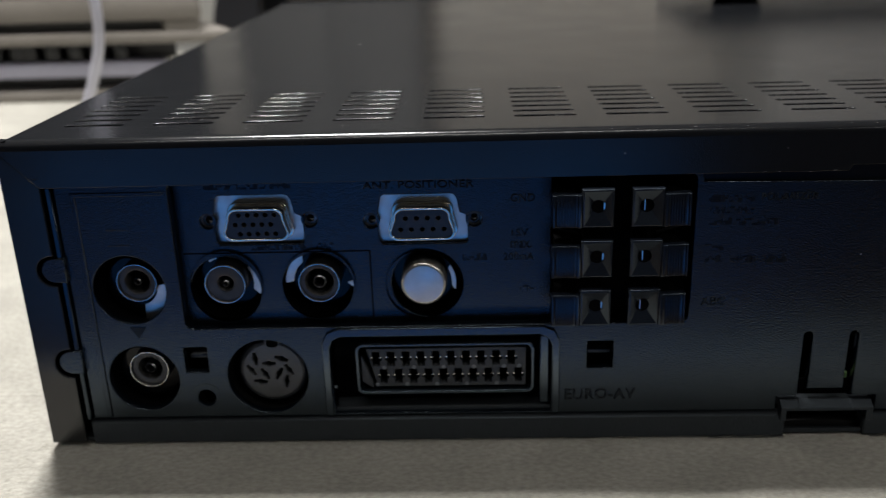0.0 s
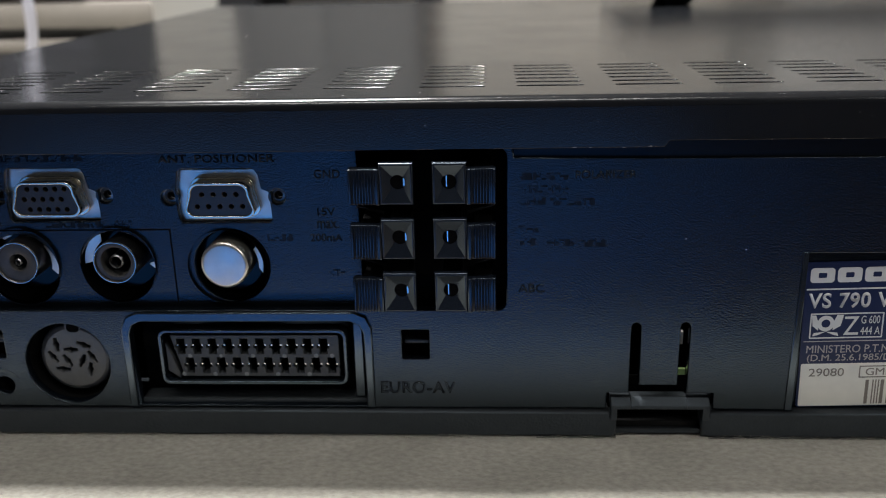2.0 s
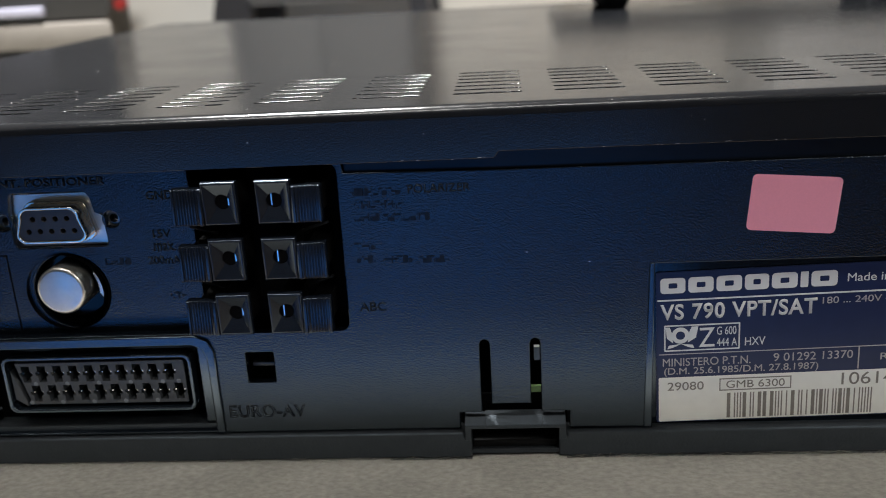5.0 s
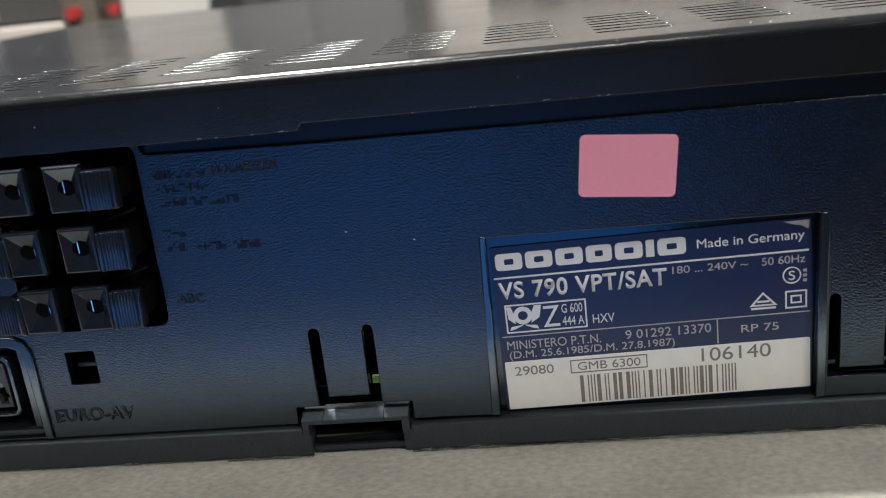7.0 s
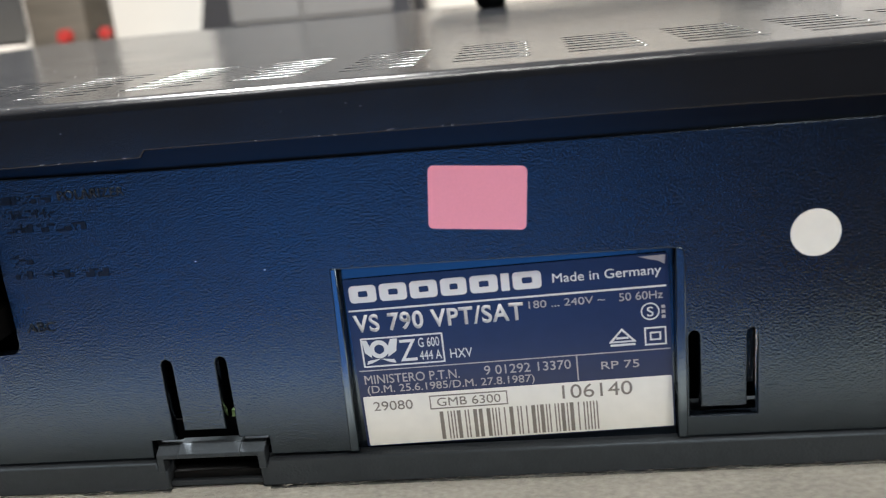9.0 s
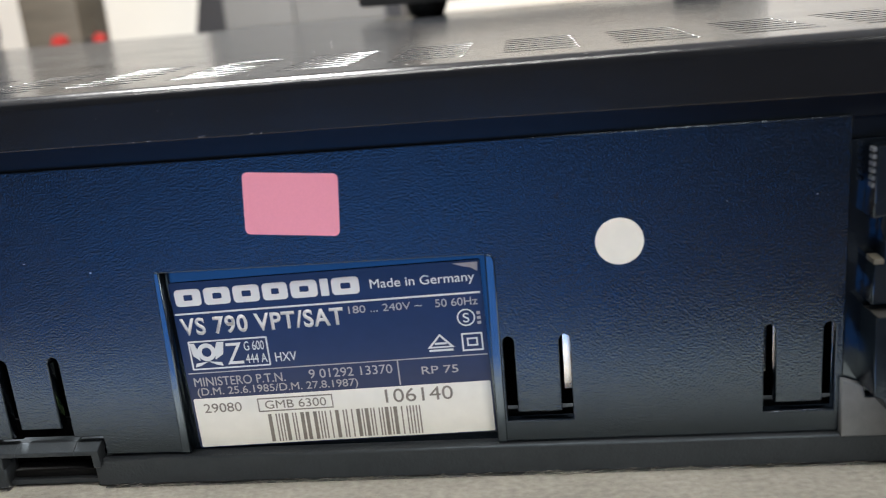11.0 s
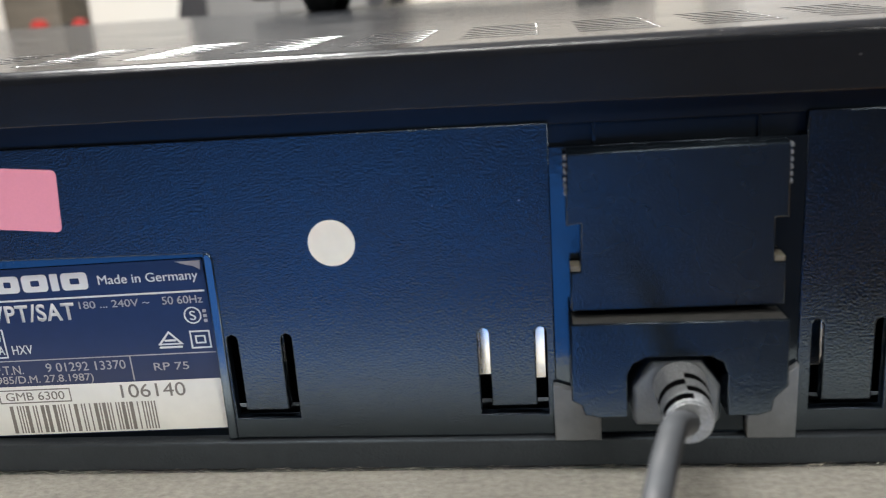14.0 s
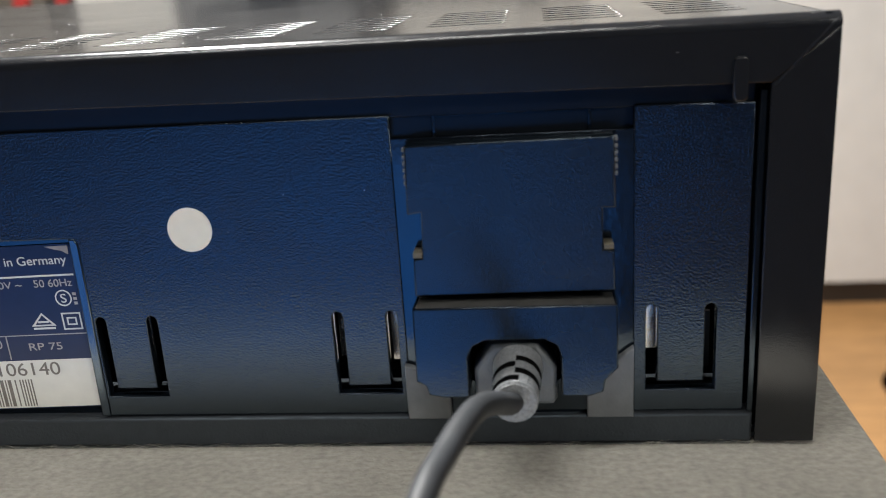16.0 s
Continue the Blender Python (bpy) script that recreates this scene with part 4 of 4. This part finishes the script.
cov_u = slab("inlet_cover_upper", [[(276.0, 33.6), (313.3, 33.9), (313.2, 41.6), (311.2, 41.8), (311.2, 49.8), (313.5, 49.7), (313.2, 62.8), (276.0, 62.4), (275.6, 49.6), (278.2, 50.0), (277.9, 41.1), (276.2, 41.0)]], -4.0, 2.0, COVERP, vcr, "black plastic inlet cover", 0.28)
for k in range(6):
    for xx, zz in ((275.75, 55.0), (313.55, 55.5)):
        box("tooth", xx - 0.4, -3.4, zz + k * 1.25, xx + 0.35, -1.4, zz + k * 1.25 + 0.75, TABGREY, cov_u, "", 0.15)
for xx, zz in ((276.1, 41.15), (311.3, 41.85)):
    box("catch", xx, -3.9, zz, xx + 1.8, 0, zz + 1.0, CATCH, cov_u, "dull yellowish catch", 0.15)
cov_l = slab("inlet_cover_lower", [[(275.6, 17.8), (277.3, 16.9), (277.9, 15.0), (280.6, 14.4), (285.6, 14.4), (285.6, 22.5), (286.6, 24.6), (289.0, 25.8), (300.0, 25.8), (302.3, 24.6), (303.0, 22.5), (303.0, 14.4), (308.3, 14.4), (310.7, 15.2), (311.2, 17.6), (313.5, 19.9), (313.5, 32.3), (275.7, 32.3)]], -7.2, 8.2, COVERP, vcr, "grained black lower inlet cover", 0.3)
cov_l.data.transform(Matrix.Translation((0, -0.0072, 0.0323)) @ Matrix.Rotation(radians(-3.5), 4, "X") @ Matrix.Translation((0, 0.0072, -0.0323)))
# grey film for dust and for the light that the ledge catches
lit_dust_film = box("lit_dust_film", 276.2, -6.9, 32.32, 313.0, 3, 32.4, DUSTY, cov_l, "grey dust and caught light on the ledge")
lit_dust_film.data.transform(Matrix.Translation((0, -0.0072, 0.0323)) @ Matrix.Rotation(radians(-3.5), 4, "X") @ Matrix.Translation((0, 0.0072, -0.0323)))
# black feet coloured grey for the tabletop's reflection in them
slab("bay_foot", [[(272.4, 6.2), (281.2, 6.2), (281.2, 14.0), (276.6, 14.4), (276.4, 16.6), (272.4, 18.0)]], -1.5, 2, TABGREY, vcr, "", 0.3)
slab("bay_foot", [[(308.0, 6.2), (317.0, 6.2), (317.0, 21.0), (313.8, 18.6), (311.6, 17.0), (311.4, 14.6), (308.0, 14.0)]], -1.5, 2, TABGREY, vcr, "", 0.3)
slab("clip_tab", [rrect(333.4, 67.3, 336.1, 75.2, 1.2)], -2.7, -1.6, PAINT, vcr, "", 0.35)
box("mitre_seam", 0, -0.06, -0.07, 14.6, 0.05, 0.07, GREY, vcr).matrix_basis = Matrix.Translation((0.3405, -0.00205, 0.0699)) @ Matrix.Rotation(radians(-48), 4, "Y")
for x0, x1, z0, metal in ((257.6, 261.0, 16.0, NICKEL), (268.7, 271.0, 15.0, NICKEL), (320.2, 323.6, 16.5, NICKEL), (221.2, 223.6, 14.0, NICKEL)):
    box("chassis_strip", x0, 8.5, z0, x1, 9.5, 30, metal, vcr, "bare metal chassis strip")
box("circuit_board", 116.8, 4.6, 13.9, 119.5, 5.6, 15.4, GREEN, vcr, "green circuit board")
box("component", 117.9, 7.5, 20.6, 119.2, 9, 23.8, PAPER, vcr)
box("circuit_board", 328, 9, 12, 333, 10, 24, INSULATOR, vcr, "dark circuit board")
for k in range(4):
    box("component", 330.6, 7.8, 15 + 3 * k, 331.8, 9, 16.6 + 3 * k, BRASS, vcr)

# mains lead
lead = thing("mains_lead", "black mains lead plugged into the recorder", "cable", (0.2945, -0.012, 0.02))
lead_parts = [
    slab("plug", [[(287.4, 11.8), (301.4, 11.8), (302.2, 13.0), (302.2, 19.5), (298.6, 24.4), (290.2, 24.4), (286.6, 19.5), (286.6, 13.0)]], -6.5, 5, PLUGGREY, None, "moulded plug", 0.8),
    tube("cord", [(294.5, -17, 19.6), (294.1, -20.5, 19.8), (293.2, -24, 21.4), (291.4, -30.5, 25.0), (289.4, -37.5, 27.8), (287.8, -44, 28.9), (285.8, -51.5, 28.6), (283.7, -60.5, 28.0), (282.2, -68, 24), (281.3, -75, 8), (281, -78, -20), (281, -79, -90), (281, -79, -300)], 2.0, LEADSKIN, None, "thin black cord"),
]
bm = bmesh.new()
axis_a, axis_b = Vector((294.9, -6.8, 20.0)), Vector((294.5, -20.4, 19.6))
d = (axis_b - axis_a).normalized()
ux = Vector((1, 0, 0))
uz = ux.cross(d).normalized()
prev, SEG, STEPS = None, 32, 60
for i in range(STEPS + 1):
    u = i / STEPS
    c, full = axis_a.lerp(axis_b, u), 4.75 - 0.7 * u - (0.4 if u > 0.97 else 0)
    ring = []
    for k in range(SEG):
        a = 2 * math.pi * k / SEG
        cut = any(lo < u < lo + 0.12 and math.cos(2 * (a - ph)) > 0.15 for lo, ph in ((0.3, -0.75), (0.46, -2.35), (0.63, -0.75), (0.8, -2.1)))
        r = 2.4 if cut else full
        ring.append(bm.verts.new((c + ux * r * math.cos(a) + uz * r * math.sin(a)) * MM))
    if prev:
        for k in range(SEG):
            bm.faces.new((prev[k], prev[(k + 1) % SEG], ring[(k + 1) % SEG], ring[k]))
    prev = ring
bm.faces.new(prev)
bmesh.ops.recalc_face_normals(bm, faces=bm.faces[:])
relief = smooth(part("strain_relief", bm, PEBBLED, None, "slotted strain relief"), 30)
# slot faces painted black for the deep shade inside them
relief.data.materials.append(SHADE_BLACK)
for f in relief.data.polygons:
    near = [((v - axis_a * MM) - d * (v - axis_a * MM).dot(d)).length for v in (relief.data.vertices[i].co for i in f.vertices)]
    f.material_index = 1 if len(near) == 4 and min(near) < 0.0027 else 0
lead_parts.append(relief)
for o in lead_parts:
    o.parent = lead
    o.matrix_parent_inverse = lead.matrix_basis.inverted()

# ---- background things ----


# low white sideboard, and the grey cabinet on splayed black legs that stands on it
LOW = -150
board = box("sideboard", -880, 1610, FLOOR + 60, 60, 2250, LOW, WHITEPAINT, None, "", 4)
tagged(board, "low white sideboard along the cream wall", "sideboard")
box("plinth", -870, 1640, FLOOR, 50, 2240, FLOOR + 60, DARKWOOD, board, "dark plinth")
for k in range(3):
    box("door", -876 + 312 * k, 1598, FLOOR + 66, -570 + 312 * k, 1611, LOW - 12, WHITEPAINT, board, "", 2)
cabinet = box("cabinet", -490, 1850, 30, -82, 2200, 900, GREYWOOD, None, "", 6)
tagged(cabinet, "dark grey cabinet on splayed black legs on a white sideboard", "cabinet")
for k in range(2):
    box("door", -486 + k * 202, 1838, 44, -288 + k * 202, 1851, 890, GREYWOOD, cabinet, "", 3)
for foot, top in (((-560, -438), (-492, -440)), ((-84, -22), (-86, -60))):
    for y0 in (1842, 2140):
        bm = bmesh.new()
        low = [bm.verts.new((x * MM, y * MM, LOW * MM)) for x, y in ((foot[0], y0), (foot[1], y0), (foot[1], y0 + 55), (foot[0], y0 + 55))]
        high = [bm.verts.new((x * MM, y * MM, 0.14)) for x, y in ((top[0], y0 - 6), (top[1], y0 - 6), (top[1], y0 + 49), (top[0], y0 + 49))]
        bm.faces.new(low[::-1]), bm.faces.new(high)
        for k in range(4):
            bm.faces.new((low[k], low[(k + 1) % 4], high[(k + 1) % 4], high[k]))
        bmesh.ops.bevel(bm, geom=bm.edges[:], offset=0.003, segments=2, affect="EDGES")
        part("leg", bm, BLACK, cabinet, "splayed black leg")

# flat black device standing on the recorder
dev = box("set_top_box", 140, 268, TOP + 7, 326, 374, TOP + 16.5, BLACK, None, "", 2.5)
tagged(dev, "thin flat black device on rubber feet on the recorder", "set-top box")
for fx in (169, 300):
    for fy in (285, 324):
        ft = lathe("foot", [(0, 0), (5, 0), (6.5, 1), (8.5, 7), (0, 7)], 0, 0, RUBBER, dev)
        ft.data.transform(Matrix.Translation((fx * MM, fy * MM, TOP * MM)) @ UPRIGHT)

# beige device with a slotted front, and its white cord
def slant(ob):
    """Draws the far right corner inwards, so that the right side recedes."""
    for v in ob.data.vertices:
        if v.co.x > -0.32:
            v.co.x -= max(0.0, v.co.y - 0.486) * 0.56


deck = thing("keyboard_computer", "old beige electronic device with a slotted front on the table", "computer", (-0.42, 0.6, 0))
deck_parts = [
    box("base", -640, 488, 0, -215, 720, 8, BEIGE, None, "", 2),
    box("recess", -630, 512, 8, -215, 715, 18, BLACK, None, "", 0),
    box("ledge", -560, 492, 18, -200, 715, 29, LAVENDER, None, "pale lavender ledge", 2),
    box("grille_back", -630, 515, 29, -190, 715, 43, BLACK),
    box("lid", -650, 486, 43, -152, 725, 52, BEIGE, None, "", 2.5),
    box("gap", -640, 500, 52, -203, 715, 60, BLACK),
    box("spacer", -203, 488, 52, -176, 715, 60, BEIGE, None, "", 1),
    box("upper_case", -650, 486, 60, -174, 725, 79, BEIGE, None, "", 4),
]
for k in range(22):
    deck_parts.append(box("grille_tooth", -620 + 18 * k, 500, 30, -610 + 18 * k, 517, 42, GREY, None, "", 1))
for o in deck_parts:
    slant(o)
    o.parent = deck
    o.matrix_parent_inverse = deck.matrix_basis.inverted()
mon = box("dark_monitor", -560, 492, 79, -172, 700, 330, BLACK, None, "", 8)
slant(mon)
tagged(mon, "dark boxy monitor standing on the beige device", "monitor")
box("base_strip", -560, 486, 84, -226, 500, 91, LAVENDER, mon, "pale lavender strip along its foot", 2)
cord = tube("white_cord", [(-217, 340, 3.2), (-211, 340, 22), (-203.5, 340, 40), (-196, 340, 64), (-195, 340, 88), (-201, 342, 130), (-222, 365, 220), (-245, 440, 318), (-270, 520, 333.6), (-300, 600, 333.4)], 3.2, CORD)
tagged(cord, "pale white cord hanging beside the recorder", "cable")


# brown case with two red knobs on the sideboard
case = box("wooden_case", -815, 1665, LOW, -692, 1800, 300, CASEWOOD, None, "", 5)
tagged(case, "small brown wooden case with red knobs on a white sideboard", "case")
lathe("knob", [(0, 1640), (11, 1640), (14, 1645), (14, 1666), (0, 1666)], -735, 55, RED, case, "round red knob")
box("lever", -694, 1676, 50, -662, 1684, 58, BLACK, case, "thin black lever", 2)
lathe("knob", [(0, 1668), (9, 1668), (12, 1671), (12, 1689), (9, 1692), (0, 1692)], -660, 54, RED, case, "red lever end")

# white cupboard and bin beyond the end of the table
cup = box("cupboard", 700, 1850, FLOOR + 70, 1700, 2290, 900, WHITEPAINT, None, "", 4)
tagged(cup, "white lacquered cupboard on a recessed plinth", "cupboard")
box("plinth", 705, 1895, FLOOR, 1695, 2280, FLOOR + 70, DARKWOOD, cup, "dark recessed plinth")
for k in range(2):
    box("door", 704 + k * 499, 1832, FLOOR + 74, 1199 + k * 499, 1851, 896, WHITEPAINT, cup, "", 3)
box("handle", 1150, 1806, -330, 1162, 1833, -40, GREY, cup, "slim grey handle", 3)
waste = lathe("waste_bin", [(0, 0), (110, 0), (130, 300), (126, 300), (106, 6), (0, 6)], 0, 0, WHITEPAINT, None, "", 36)
waste.data.transform(Matrix.Rotation(radians(-90), 4, "X") @ Matrix.Scale(-1, 4, (0, 0, 1)))
waste.location = (1.05, 1.45, FLOOR * MM)
tagged(waste, "round white waste bin on the wooden floor", "bin")
